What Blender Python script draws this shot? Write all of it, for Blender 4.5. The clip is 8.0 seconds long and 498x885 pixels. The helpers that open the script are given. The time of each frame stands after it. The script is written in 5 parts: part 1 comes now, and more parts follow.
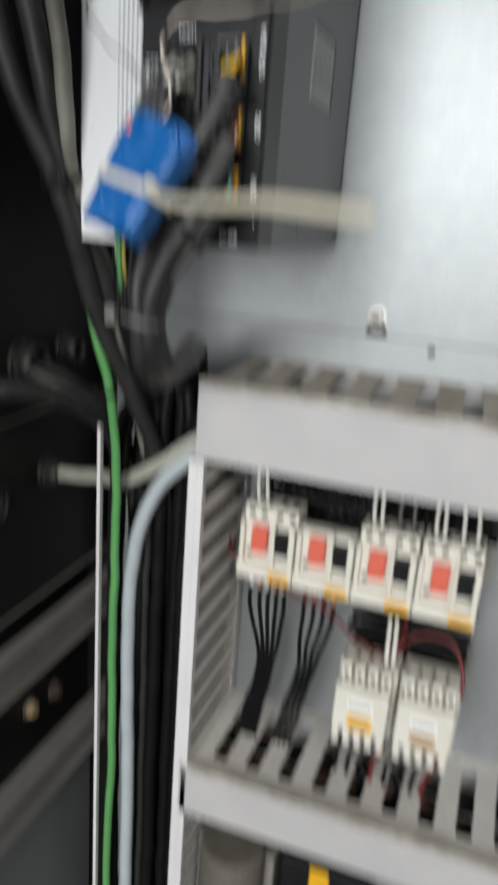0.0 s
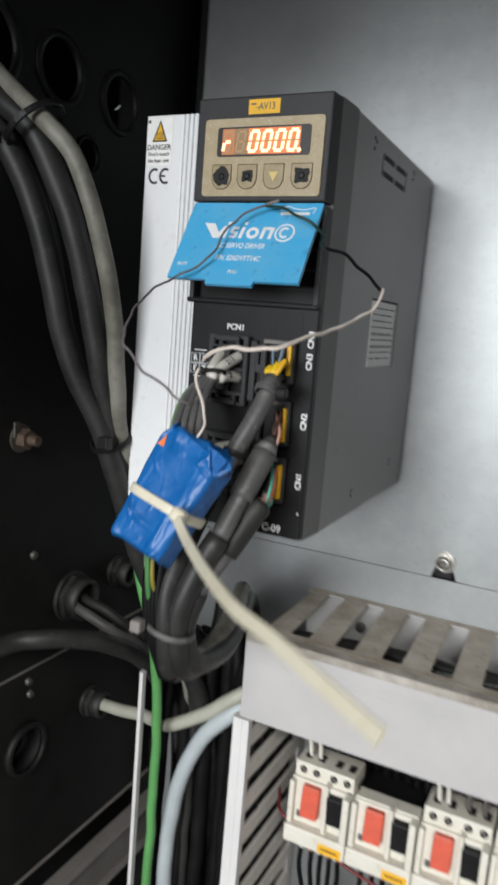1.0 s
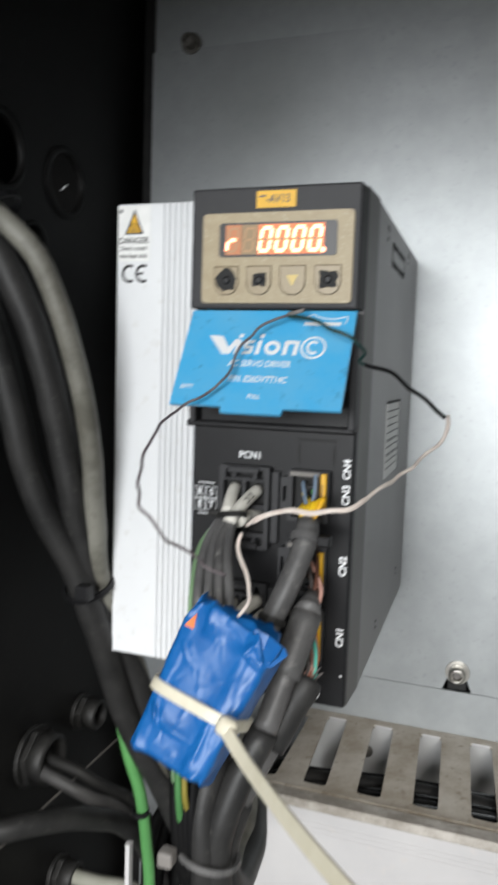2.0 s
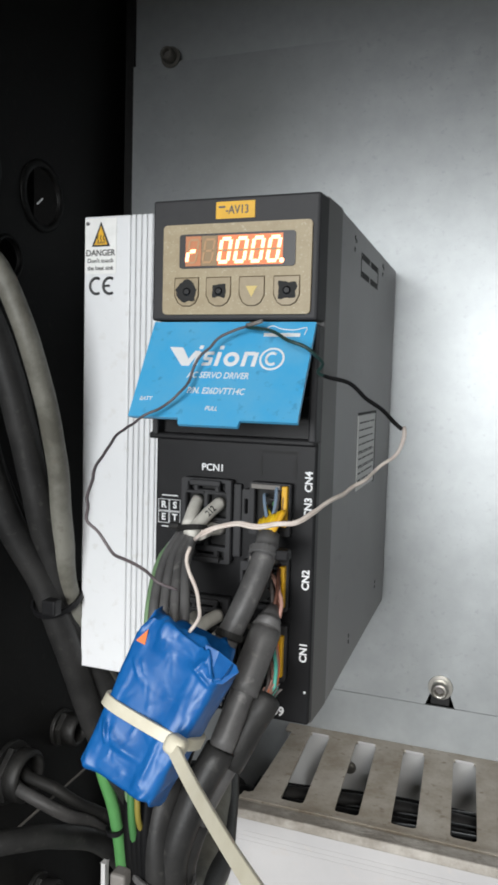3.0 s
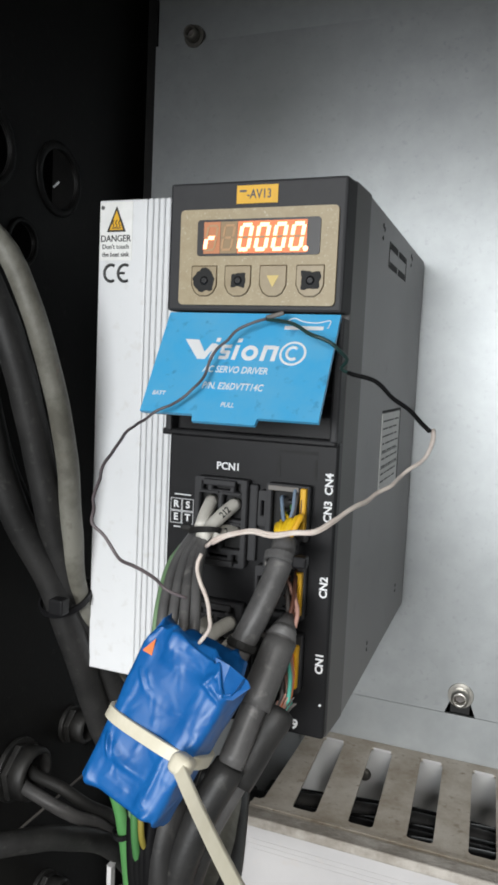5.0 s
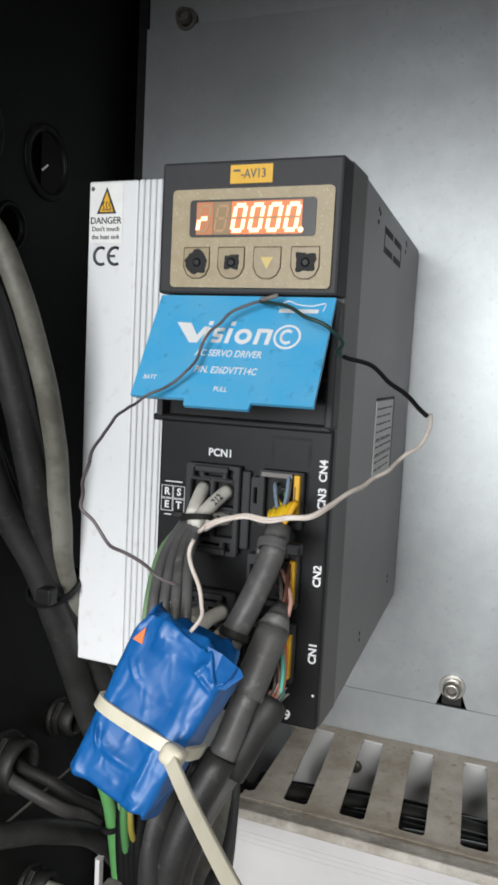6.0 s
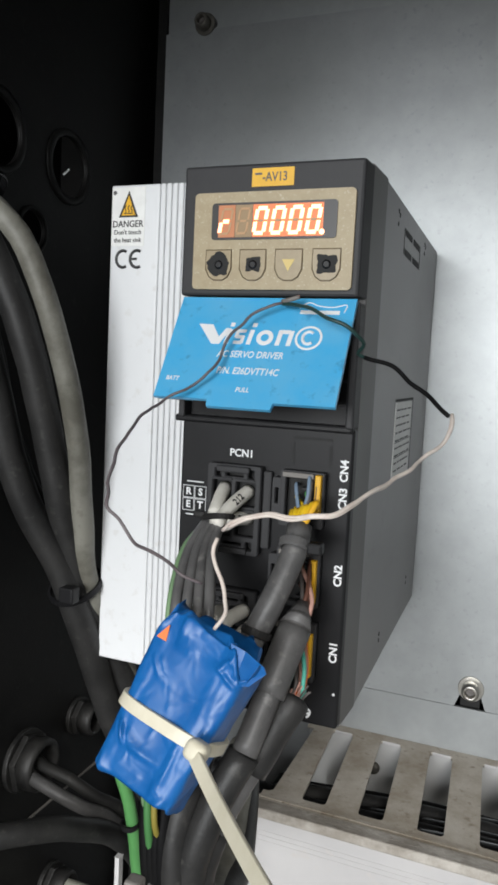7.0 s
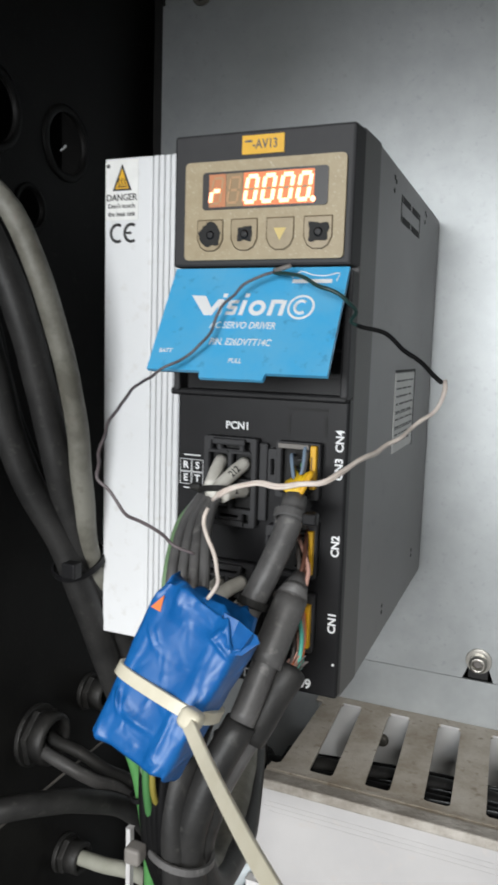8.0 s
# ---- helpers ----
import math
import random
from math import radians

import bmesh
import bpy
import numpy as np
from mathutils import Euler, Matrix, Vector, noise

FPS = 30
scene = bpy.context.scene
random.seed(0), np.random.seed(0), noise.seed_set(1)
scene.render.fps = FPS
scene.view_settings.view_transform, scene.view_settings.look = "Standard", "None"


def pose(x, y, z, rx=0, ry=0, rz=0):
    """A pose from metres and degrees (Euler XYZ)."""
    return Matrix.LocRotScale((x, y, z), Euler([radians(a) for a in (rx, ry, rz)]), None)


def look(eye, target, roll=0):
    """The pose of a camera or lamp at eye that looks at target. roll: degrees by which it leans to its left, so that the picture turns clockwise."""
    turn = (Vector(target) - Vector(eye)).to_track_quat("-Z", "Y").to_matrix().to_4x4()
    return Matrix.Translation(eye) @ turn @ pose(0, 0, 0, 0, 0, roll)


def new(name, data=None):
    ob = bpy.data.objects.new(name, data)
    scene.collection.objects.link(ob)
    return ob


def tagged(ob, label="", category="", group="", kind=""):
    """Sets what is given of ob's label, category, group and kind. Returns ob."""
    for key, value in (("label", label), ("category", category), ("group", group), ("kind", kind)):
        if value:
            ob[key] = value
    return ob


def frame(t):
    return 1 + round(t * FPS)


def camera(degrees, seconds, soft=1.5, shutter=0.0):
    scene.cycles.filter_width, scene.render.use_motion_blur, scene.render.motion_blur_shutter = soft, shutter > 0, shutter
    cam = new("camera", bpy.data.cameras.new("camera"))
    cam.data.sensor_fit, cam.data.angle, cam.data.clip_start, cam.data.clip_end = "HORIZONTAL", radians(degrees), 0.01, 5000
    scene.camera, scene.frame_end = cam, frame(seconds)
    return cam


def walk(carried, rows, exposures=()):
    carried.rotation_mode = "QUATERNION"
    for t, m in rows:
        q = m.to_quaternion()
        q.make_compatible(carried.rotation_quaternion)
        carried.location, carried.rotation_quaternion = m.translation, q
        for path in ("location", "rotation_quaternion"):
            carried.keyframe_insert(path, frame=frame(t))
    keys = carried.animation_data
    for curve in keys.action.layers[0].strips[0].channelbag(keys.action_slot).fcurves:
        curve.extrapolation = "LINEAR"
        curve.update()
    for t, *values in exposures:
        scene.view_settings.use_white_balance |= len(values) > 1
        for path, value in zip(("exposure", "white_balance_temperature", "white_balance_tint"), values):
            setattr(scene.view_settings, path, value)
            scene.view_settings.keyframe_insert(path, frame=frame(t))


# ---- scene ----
cam = camera(37.22, 8.0, soft=3.0, shutter=0.95)
PATH = [
    (0, (0.1281, -0.5605, 1.2216), (-0.0235, -0.1091, 1.0692), 4.36),
    (0.2, (0.1254, -0.5567, 1.2470), (-0.0336, -0.0990, 1.1235), 3.96),
    (0.3, (0.1265, -0.5545, 1.2523), (-0.0348, -0.0953, 1.1376), 3.83),
    (0.4, (0.1256, -0.5380, 1.2672), (-0.0333, -0.0787, 1.1497), 4.11),
    (0.5, (0.1189, -0.5380, 1.2729), (-0.0458, -0.0764, 1.1739), 4.78),
    (0.6, (0.1130, -0.5324, 1.2790), (-0.0576, -0.0722, 1.1837), 6.53),
    (0.8, (0.1140, -0.5252, 1.2967), (-0.0830, -0.0730, 1.2145), 5.51),
    (1, (0.1249, -0.5102, 1.3026), (-0.0921, -0.0672, 1.2214), 4.63),
    (1.3, (0.1284, -0.4775, 1.3207), (-0.1259, -0.0553, 1.2368), 4.39),
    (1.5, (0.1222, -0.4701, 1.3229), (-0.1340, -0.0462, 1.2542), 2.46),
    (1.6, (0.0987, -0.4710, 1.3262), (-0.1342, -0.0333, 1.2612), 2.80),
    (1.7, (0.0831, -0.4685, 1.3269), (-0.1348, -0.0235, 1.2593), 1.94),
    (1.8, (0.0662, -0.4739, 1.3263), (-0.1283, -0.0161, 1.2754), 1.64),
    (1.9, (0.0545, -0.4730, 1.3306), (-0.1171, -0.0061, 1.2806), 2.25),
    (2, (0.0520, -0.4708, 1.3326), (-0.1096, -0.0001, 1.2842), 1.89),
    (2.2, (0.0580, -0.4670, 1.3360), (-0.5800, 1.4190, 1.1510), 1.40),
    (3.3, (0.0682, -0.4610, 1.3322), (-0.1058, 0.0060, 1.2918), 2.27),
    (3.5, (0.0653, -0.4597, 1.3355), (-0.1132, 0.0050, 1.2886), 2.61),
    (4, (0.0644, -0.4548, 1.3357), (-0.1128, 0.0106, 1.2917), 2.55),
    (5.3, (0.0620, -0.4470, 1.3340), (-0.6570, 1.4100, 1.1400), 2.70),
    (5.5, (0.0604, -0.4484, 1.3330), (-0.1168, 0.0167, 1.2848), 3.11),
    (6, (0.0605, -0.4432, 1.3312), (-0.1114, 0.0236, 1.2802), 2.93),
    (6.5, (0.0604, -0.4420, 1.3298), (-0.1264, 0.0187, 1.2768), 2.34),
    (7, (0.0590, -0.4465, 1.3304), (-0.1219, 0.0170, 1.2809), 2.85),
    (7.5, (0.0649, -0.4370, 1.3255), (-0.1189, 0.0235, 1.2615), 1.64),
    (8, (0.0660, -0.4429, 1.3272), (-0.1243, 0.0152, 1.2647), 1.77),
]
EXPO = [(0, -0.26), (0.5, -0.27), (1.0, -0.07), (1.5, 0.22), (2.0, 0.14), (3.5, 0.0), (8.0, 0.03)]
walk(cam, [(t, look(eye, target, roll)) for t, eye, target, roll in PATH], EXPO)

# ---- light ----
world = bpy.data.worlds.new("world")
scene.world = world
world.use_nodes = True
world.node_tree.nodes["Background"].inputs[0].default_value = (0.75, 0.85, 1.0, 1)
world.node_tree.nodes["Background"].inputs[1].default_value = 0.3


def area(name, eye, target, sx, sy, watts, colour):
    data = bpy.data.lights.new(name, "AREA")
    data.shape, data.size, data.size_y, data.energy, data.color = "RECTANGLE", sx, sy, watts, colour
    ob = new(name, data)
    ob.matrix_world = look(eye, target)
    return ob


area("window_light", (-0.12, -3.35, 1.66), (0.0, 0.0, 1.3), 1.5, 1.2, 108, (0.955, 0.975, 0.985))
# added fill from the upper right, brightens duct fingers and breakers
area("upper_right_fill", (1.1, -2.6, 2.86), (0.5, -0.6, 0.9), 1.2, 0.5, 66, (1.0, 0.98, 0.95))

# ---- helpers: lengths in millimetres, origin at the servo drive's lower front right corner line, on the mounting plate ----
MM = 0.001
BASE = 1.2
ORIGIN = {}


def mat(name, col, rough=0.5, metal=0.0, col2=None, scale=60.0, bump=0.0, bscale=400.0, coat=0.0, emit=0.0, spec=0.5, wear=None, contrast=(0.35, 0.7), vary=0.0, trans=0.0, rvar=0.1, dark_patch=None, crease=False):
    m = bpy.data.materials.new(name)
    m.use_nodes = True
    nt = m.node_tree
    b = nt.nodes["Principled BSDF"]
    b.inputs["Roughness"].default_value, b.inputs["Metallic"].default_value = rough, metal
    b.inputs["Coat Weight"].default_value = coat
    b.inputs["Specular IOR Level"].default_value = spec
    b.inputs["Transmission Weight"].default_value = trans
    c4 = (*col, 1)
    b.inputs["Base Color"].default_value = c4
    tc = nt.nodes.new("ShaderNodeTexCoord")
    if col2 is not None:
        n = nt.nodes.new("ShaderNodeTexNoise")
        n.inputs["Scale"].default_value, n.inputs["Detail"].default_value, n.inputs["Roughness"].default_value = scale, 6, 0.65
        nt.links.new(tc.outputs["Object"], n.inputs["Vector"])
        r = nt.nodes.new("ShaderNodeValToRGB")
        r.color_ramp.elements[0].position, r.color_ramp.elements[1].position = contrast
        r.color_ramp.elements[0].color, r.color_ramp.elements[1].color = c4, (*col2, 1)
        nt.links.new(n.outputs["Fac"], r.inputs["Fac"])
        out = r.outputs["Color"]
        if wear is not None:
            n2 = nt.nodes.new("ShaderNodeTexNoise")
            n2.inputs["Scale"].default_value, n2.inputs["Detail"].default_value = scale * 6, 8
            nt.links.new(tc.outputs["Object"], n2.inputs["Vector"])
            r2 = nt.nodes.new("ShaderNodeValToRGB")
            r2.color_ramp.elements[0].position, r2.color_ramp.elements[1].position = 0.60, 0.72
            nt.links.new(n2.outputs["Fac"], r2.inputs["Fac"])
            mx = nt.nodes.new("ShaderNodeMix")
            mx.data_type = "RGBA"
            mx.inputs["B"].default_value = (*wear, 1)
            nt.links.new(r2.outputs["Color"], mx.inputs["Factor"])
            nt.links.new(out, mx.inputs["A"])
            out = mx.outputs["Result"]
        # base colour darkens smoothly within 85 mm of this point
        if dark_patch is not None:
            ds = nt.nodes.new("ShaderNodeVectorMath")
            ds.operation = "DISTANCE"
            ds.inputs[1].default_value = dark_patch
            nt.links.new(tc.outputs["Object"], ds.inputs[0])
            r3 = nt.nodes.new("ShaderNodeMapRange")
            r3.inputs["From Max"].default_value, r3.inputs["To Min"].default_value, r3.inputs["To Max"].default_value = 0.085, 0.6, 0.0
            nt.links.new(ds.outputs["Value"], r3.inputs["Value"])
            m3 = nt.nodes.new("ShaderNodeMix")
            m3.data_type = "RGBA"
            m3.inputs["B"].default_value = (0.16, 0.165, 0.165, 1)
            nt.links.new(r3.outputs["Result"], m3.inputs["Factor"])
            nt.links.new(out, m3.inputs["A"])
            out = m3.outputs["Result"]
        nt.links.new(out, b.inputs["Base Color"])
        rr = nt.nodes.new("ShaderNodeMapRange")
        rr.inputs["To Min"].default_value, rr.inputs["To Max"].default_value = max(rough - rvar, 0.03), min(rough + rvar, 1)
        nt.links.new(n.outputs["Fac"], rr.inputs["Value"])
        nt.links.new(rr.outputs["Result"], b.inputs["Roughness"])
    if bump:
        n3 = nt.nodes.new("ShaderNodeTexNoise")
        n3.inputs["Scale"].default_value, n3.inputs["Detail"].default_value = bscale, 4
        if crease:
            n3.noise_type = "RIDGED_MULTIFRACTAL"
            n3.inputs["Distortion"].default_value = 0.8
        nt.links.new(tc.outputs["Object"], n3.inputs["Vector"])
        bp = nt.nodes.new("ShaderNodeBump")
        bp.inputs["Strength"].default_value, bp.inputs["Distance"].default_value = bump, 0.003 if crease else 0.001
        nt.links.new(n3.outputs["Fac"], bp.inputs["Height"])
        nt.links.new(bp.outputs["Normal"], b.inputs["Normal"])
    if emit:
        b.inputs["Emission Color"].default_value, b.inputs["Emission Strength"].default_value = c4, emit
    return m


GALV = mat("galvanised_steel", (0.333, 0.348, 0.353), 0.45, 0.58, (0.364, 0.379, 0.384), 120, 0.03, 900, rvar=0.02)
PLATE = mat("patched_galvanised_steel", (0.325, 0.340, 0.345), 0.45, 0.58, (0.372, 0.387, 0.392), 55, 0.03, 900, rvar=0.02, wear=(0.31, 0.325, 0.33), dark_patch=(-0.251, 0.0, 0.365))
BLACKWALL = mat("black_painted_steel", (0.0075, 0.0073, 0.0072), 0.5, 0, (0.0135, 0.013, 0.0125), 40, 0.1, 700, wear=(0.018, 0.017, 0.0158), spec=0.28)
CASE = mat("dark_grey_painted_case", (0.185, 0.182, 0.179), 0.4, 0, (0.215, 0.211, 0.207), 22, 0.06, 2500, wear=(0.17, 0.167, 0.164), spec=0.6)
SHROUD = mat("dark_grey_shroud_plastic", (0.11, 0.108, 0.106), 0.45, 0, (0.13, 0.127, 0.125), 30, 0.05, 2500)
GLANDGREY = mat("dusty_gland_plastic", (0.012, 0.012, 0.012), 0.5, 0, (0.034, 0.033, 0.031), 60, 0.15, 700, spec=0.4)
DOME = mat("glossy_black_switch", (0.008, 0.008, 0.009), 0.45, spec=0.3)
DIMGLOW = mat("faintly_lit_digit_backing", (0.48, 0.18, 0.075), 0.5, emit=0.12)
SEGBED = mat("unlit_digit_backing", (0.30, 0.20, 0.10), 0.5)
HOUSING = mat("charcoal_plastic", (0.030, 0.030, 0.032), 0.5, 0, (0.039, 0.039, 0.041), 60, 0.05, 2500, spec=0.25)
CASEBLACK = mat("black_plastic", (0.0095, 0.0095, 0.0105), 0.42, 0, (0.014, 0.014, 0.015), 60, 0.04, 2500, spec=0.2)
# for a few black parts, and as painted shade inside openings
HOLE = mat("black_part_cavity_shade", (0.006, 0.006, 0.006), 0.7)
ALU = mat("white_coated_aluminium", (0.73, 0.74, 0.75), 0.4, 0.0, (0.70, 0.71, 0.72), 30, 0.05, 800, wear=(0.66, 0.66, 0.655))
STICKER = mat("white_sticker", (0.82, 0.82, 0.80), 0.45, 0, (0.74, 0.74, 0.72), 120)
YELLOW = mat("yellow_sticker", (0.78, 0.43, 0.01), 0.45, 0, (0.69, 0.38, 0.015), 150)
INK = mat("black_ink", (0.012, 0.012, 0.012), 0.5)
GREYINK = mat("grey_ink", (0.10, 0.10, 0.10), 0.6)
WHITEINK = mat("white_ink", (0.80, 0.81, 0.82), 0.5)
TAN = mat("tan_keypad_film", (0.34, 0.27, 0.16), 0.5, 0, (0.40, 0.33, 0.21), 220, wear=(0.50, 0.44, 0.32))
KEY = mat("key_dome", (0.28, 0.215, 0.12), 0.4, 0, (0.34, 0.27, 0.16), 220)
KEYLINE = mat("key_outline_ink", (0.13, 0.095, 0.05), 0.5)
PALEYELLOW = mat("pale_yellow_ink", (0.62, 0.47, 0.16), 0.5)
WINDOW = mat("display_window", (0.012, 0.010, 0.010), 0.4)
SEGON = mat("lit_segment", (1.0, 0.36, 0.20), 0.4, emit=3.6)
# off segments, with the lit digits' faint glow put into the colour
SEGOFF = mat("glow_tinted_off_segment", (0.46, 0.27, 0.13), 0.5)
GLOW = mat("lit_digit_backing", (0.70, 0.19, 0.065), 0.5, emit=0.30)
CYAN = mat("cyan_printed_plastic", (0.065, 0.41, 0.73), 0.4, 0, (0.14, 0.45, 0.70), 45, 0.03, 1500, wear=(0.06, 0.30, 0.54), contrast=(0.4, 0.75))
WHITEPVC = mat("clean_pale_duct_plastic", (0.62, 0.61, 0.61), 0.5, 0, (0.67, 0.66, 0.655), 25, 0.05, 600)
PVC = mat("pale_grey_duct_plastic", (0.44, 0.43, 0.43), 0.5, 0, (0.485, 0.473, 0.469), 25, 0.05, 600, wear=(0.48, 0.455, 0.44))
PVCDIRTY = mat("dusty_duct_plastic", (0.34, 0.29, 0.225), 0.75, 0, (0.53, 0.49, 0.43), 34, 0.25, 900, wear=(0.30, 0.255, 0.20), contrast=(0.36, 0.62))
DUCTGREY = mat("grey_duct_back", (0.47, 0.47, 0.465), 0.6, 0, (0.52, 0.52, 0.51), 30, 0.05, 600)
LIDDUST = mat("grimy_lid_edge", (0.27, 0.245, 0.21), 0.8, 0, (0.46, 0.43, 0.39), 45, 0.5, 500, wear=(0.34, 0.31, 0.27), contrast=(0.4, 0.62))
PVCPALE = mat("lightened_dusted_plastic", (0.60, 0.57, 0.52), 0.7, 0, (0.68, 0.66, 0.63), 30, 0.15, 900, wear=(0.50, 0.45, 0.38))
CREAM = mat("cream_device_plastic", (0.70, 0.68, 0.61), 0.42, 0, (0.62, 0.59, 0.50), 45, 0.04, 900, wear=(0.56, 0.51, 0.42))
RED = mat("red_rocker_plastic", (0.66, 0.10, 0.055), 0.45, 0, (0.56, 0.09, 0.05), 120, wear=(0.62, 0.2, 0.13))
ORANGE = mat("orange_label", (0.85, 0.47, 0.02), 0.5, 0, (0.75, 0.40, 0.02), 200)
BLUE = mat("blue_insulating_tape", (0.003, 0.088, 0.30), 0.40, 0, (0.008, 0.118, 0.37), 60, 0.24, 150, crease=True)
BAREORANGE = mat("orange_cell_wrap", (0.75, 0.19, 0.05), 0.4)
NYLON = mat("yellowed_nylon", (0.62, 0.585, 0.47), 0.45, 0, (0.55, 0.51, 0.39), 80, 0.05, 600)
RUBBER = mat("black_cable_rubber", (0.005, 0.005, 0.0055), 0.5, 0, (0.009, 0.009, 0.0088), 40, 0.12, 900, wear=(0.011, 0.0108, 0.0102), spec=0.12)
GLOSSRUBBER = mat("glossy_black_cable", (0.006, 0.006, 0.0065), 0.22, 0, (0.010, 0.010, 0.010), 40, 0.05, 500, spec=0.6)
DUSTYRUBBER = mat("dusty_cable_rubber", (0.016, 0.016, 0.016), 0.55, 0, (0.028, 0.027, 0.025), 40, 0.12, 900, wear=(0.036, 0.034, 0.031), spec=0.25)
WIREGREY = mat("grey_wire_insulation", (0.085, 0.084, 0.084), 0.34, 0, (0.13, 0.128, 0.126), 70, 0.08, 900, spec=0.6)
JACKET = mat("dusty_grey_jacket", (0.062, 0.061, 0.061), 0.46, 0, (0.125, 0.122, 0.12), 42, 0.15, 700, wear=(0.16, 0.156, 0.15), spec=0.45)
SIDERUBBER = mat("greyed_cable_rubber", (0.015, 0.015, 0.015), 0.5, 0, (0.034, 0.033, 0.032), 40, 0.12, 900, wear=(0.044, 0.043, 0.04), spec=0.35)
GREYCABLE = mat("dirty_grey_cable", (0.21, 0.205, 0.175), 0.55, 0, (0.11, 0.105, 0.085), 30, 0.2, 700, wear=(0.15, 0.14, 0.115), contrast=(0.42, 0.6))
PALECABLE = mat("pale_bluegrey_cable", (0.42, 0.465, 0.485), 0.5, 0, (0.36, 0.40, 0.42), 50, 0.05, 600)
BEIGECABLE = mat("beige_grey_cable", (0.42, 0.42, 0.36), 0.5, 0, (0.35, 0.35, 0.29), 60, 0.08, 600)
GREENCABLE = mat("green_earth_wire", (0.11, 0.33, 0.10), 0.45, 0, (0.085, 0.27, 0.085), 60)
DUSTYGREEN = mat("dusty_green_wire", (0.05, 0.17, 0.05), 0.6)
PALEGREEN = mat("faded_green_wire", (0.15, 0.25, 0.13), 0.55, 0, (0.11, 0.19, 0.10), 90)
DUSTYYELLOW = mat("dusty_yellow_wire", (0.22, 0.18, 0.03), 0.6)
YELLOWWIRE = mat("yellow_wire", (0.80, 0.52, 0.02), 0.4)
REDWIRE = mat("red_wire", (0.14, 0.018, 0.018), 0.5)
PINKWIRE = mat("dusty_pink_wire", (0.45, 0.25, 0.20), 0.6)
BROWNWIRE = mat("brown_wire", (0.10, 0.04, 0.025), 0.5)
TEALWIRE = mat("teal_wire", (0.10, 0.42, 0.33), 0.5)
BLUEWIRE = mat("grey_blue_wire", (0.20, 0.27, 0.36), 0.5)
DARKGREENWIRE = mat("dark_green_wire", (0.015, 0.045, 0.04), 0.45)
PURPLEWIRE = mat("brown_purple_wire", (0.12, 0.10, 0.105), 0.5)
GREYWIRE = mat("grey_brown_wire", (0.10, 0.09, 0.085), 0.5)
WHITEWIRE = mat("white_wire", (0.66, 0.60, 0.54), 0.5, 0, (0.56, 0.47, 0.42), 300)
MARKER = mat("white_marker_sleeve", (0.68, 0.66, 0.60), 0.5, 0, (0.58, 0.56, 0.50), 200)
DARKSTEEL = mat("dull_dark_steel", (0.10, 0.095, 0.085), 0.5, 0.6, (0.16, 0.15, 0.13), 300)
STEEL = mat("zinc_steel", (0.46, 0.445, 0.41), 0.34, 1.0, (0.5, 0.48, 0.44), 300)
RUST = mat("rusty_bolt_steel", (0.10, 0.065, 0.045), 0.6, 0.4, (0.17, 0.13, 0.10), 400, 0.2, 900)
TANLABEL = mat("faded_tan_label", (0.50, 0.36, 0.20), 0.6, 0, (0.42, 0.30, 0.17), 200)
GREYPAINT = mat("dusty_grey_painted_steel", (0.17, 0.158, 0.145), 0.6, 0, (0.22, 0.205, 0.19), 40, 0.1, 500)
BLUEGREY = mat("blue_grey_panel_paint", (0.17, 0.185, 0.19), 0.5, 0, (0.20, 0.215, 0.22), 25)
BROWN = mat("brown_grey_coil", (0.10, 0.088, 0.072), 0.7, 0, (0.15, 0.13, 0.11), 50, 0.3, 400)
BOUNCEPAINT = mat("pale_bounce_paint", (0.58, 0.59, 0.58), 0.5, 0, (0.52, 0.53, 0.52), 8)
ROOMPAINT = mat("pale_wall_paint", (0.25, 0.26, 0.26), 0.8, 0, (0.22, 0.23, 0.23), 3)
DARKROOF = mat("dark_roof_sheet", (0.05, 0.05, 0.05), 0.8, 0, (0.07, 0.07, 0.07), 3)
CONCRETE = mat("concrete", (0.20, 0.195, 0.19), 0.8, 0, (0.25, 0.24, 0.23), 6, 0.2, 60)


def own(name, mesh, parent=None, label="", at=None, smooth=False):
    if smooth:
        mesh.shade_smooth()
    ob = new(name, mesh)
    if parent is not None:
        root = parent
        while root.parent:
            root = root.parent
        mesh.transform(Matrix.Translation(-ORIGIN[root]))
        ob.parent = parent
        if label:
            ob["label"] = label
    else:
        lo = np.array([v.co for v in mesh.vertices])
        o = Vector((*((lo.min(0) + lo.max(0)) / 2)[:2], lo[:, 2].min()))
        mesh.transform(Matrix.Translation(-o))
        ob.location = o + Vector((0, 0, BASE))
        ORIGIN[ob] = o
    return ob


def finish(bm, name, material):
    bmesh.ops.recalc_face_normals(bm, faces=bm.faces[:])
    me = bpy.data.meshes.new(name)
    bm.to_mesh(me)
    bm.free()
    me.transform(Matrix.Scale(MM, 4))
    me.materials.append(material)
    return me


def part(name, bm, material, parent, label="", smooth=False):
    return own(name, finish(bm, name, material), parent, label, smooth=smooth)


def solo(name, bm, material, label, category, group="", kind="", smooth=False):
    ob = own(name, finish(bm, name, material), smooth=smooth)
    return tagged(ob, label, category, group, kind)


def thing(name, at, label, category, group="", kind=""):
    ob = new(name)
    ob.empty_display_size = 0.01
    ORIGIN[ob] = Vector(at) * MM
    ob.location = ORIGIN[ob] + Vector((0, 0, BASE))
    return tagged(ob, label, category, group, kind)


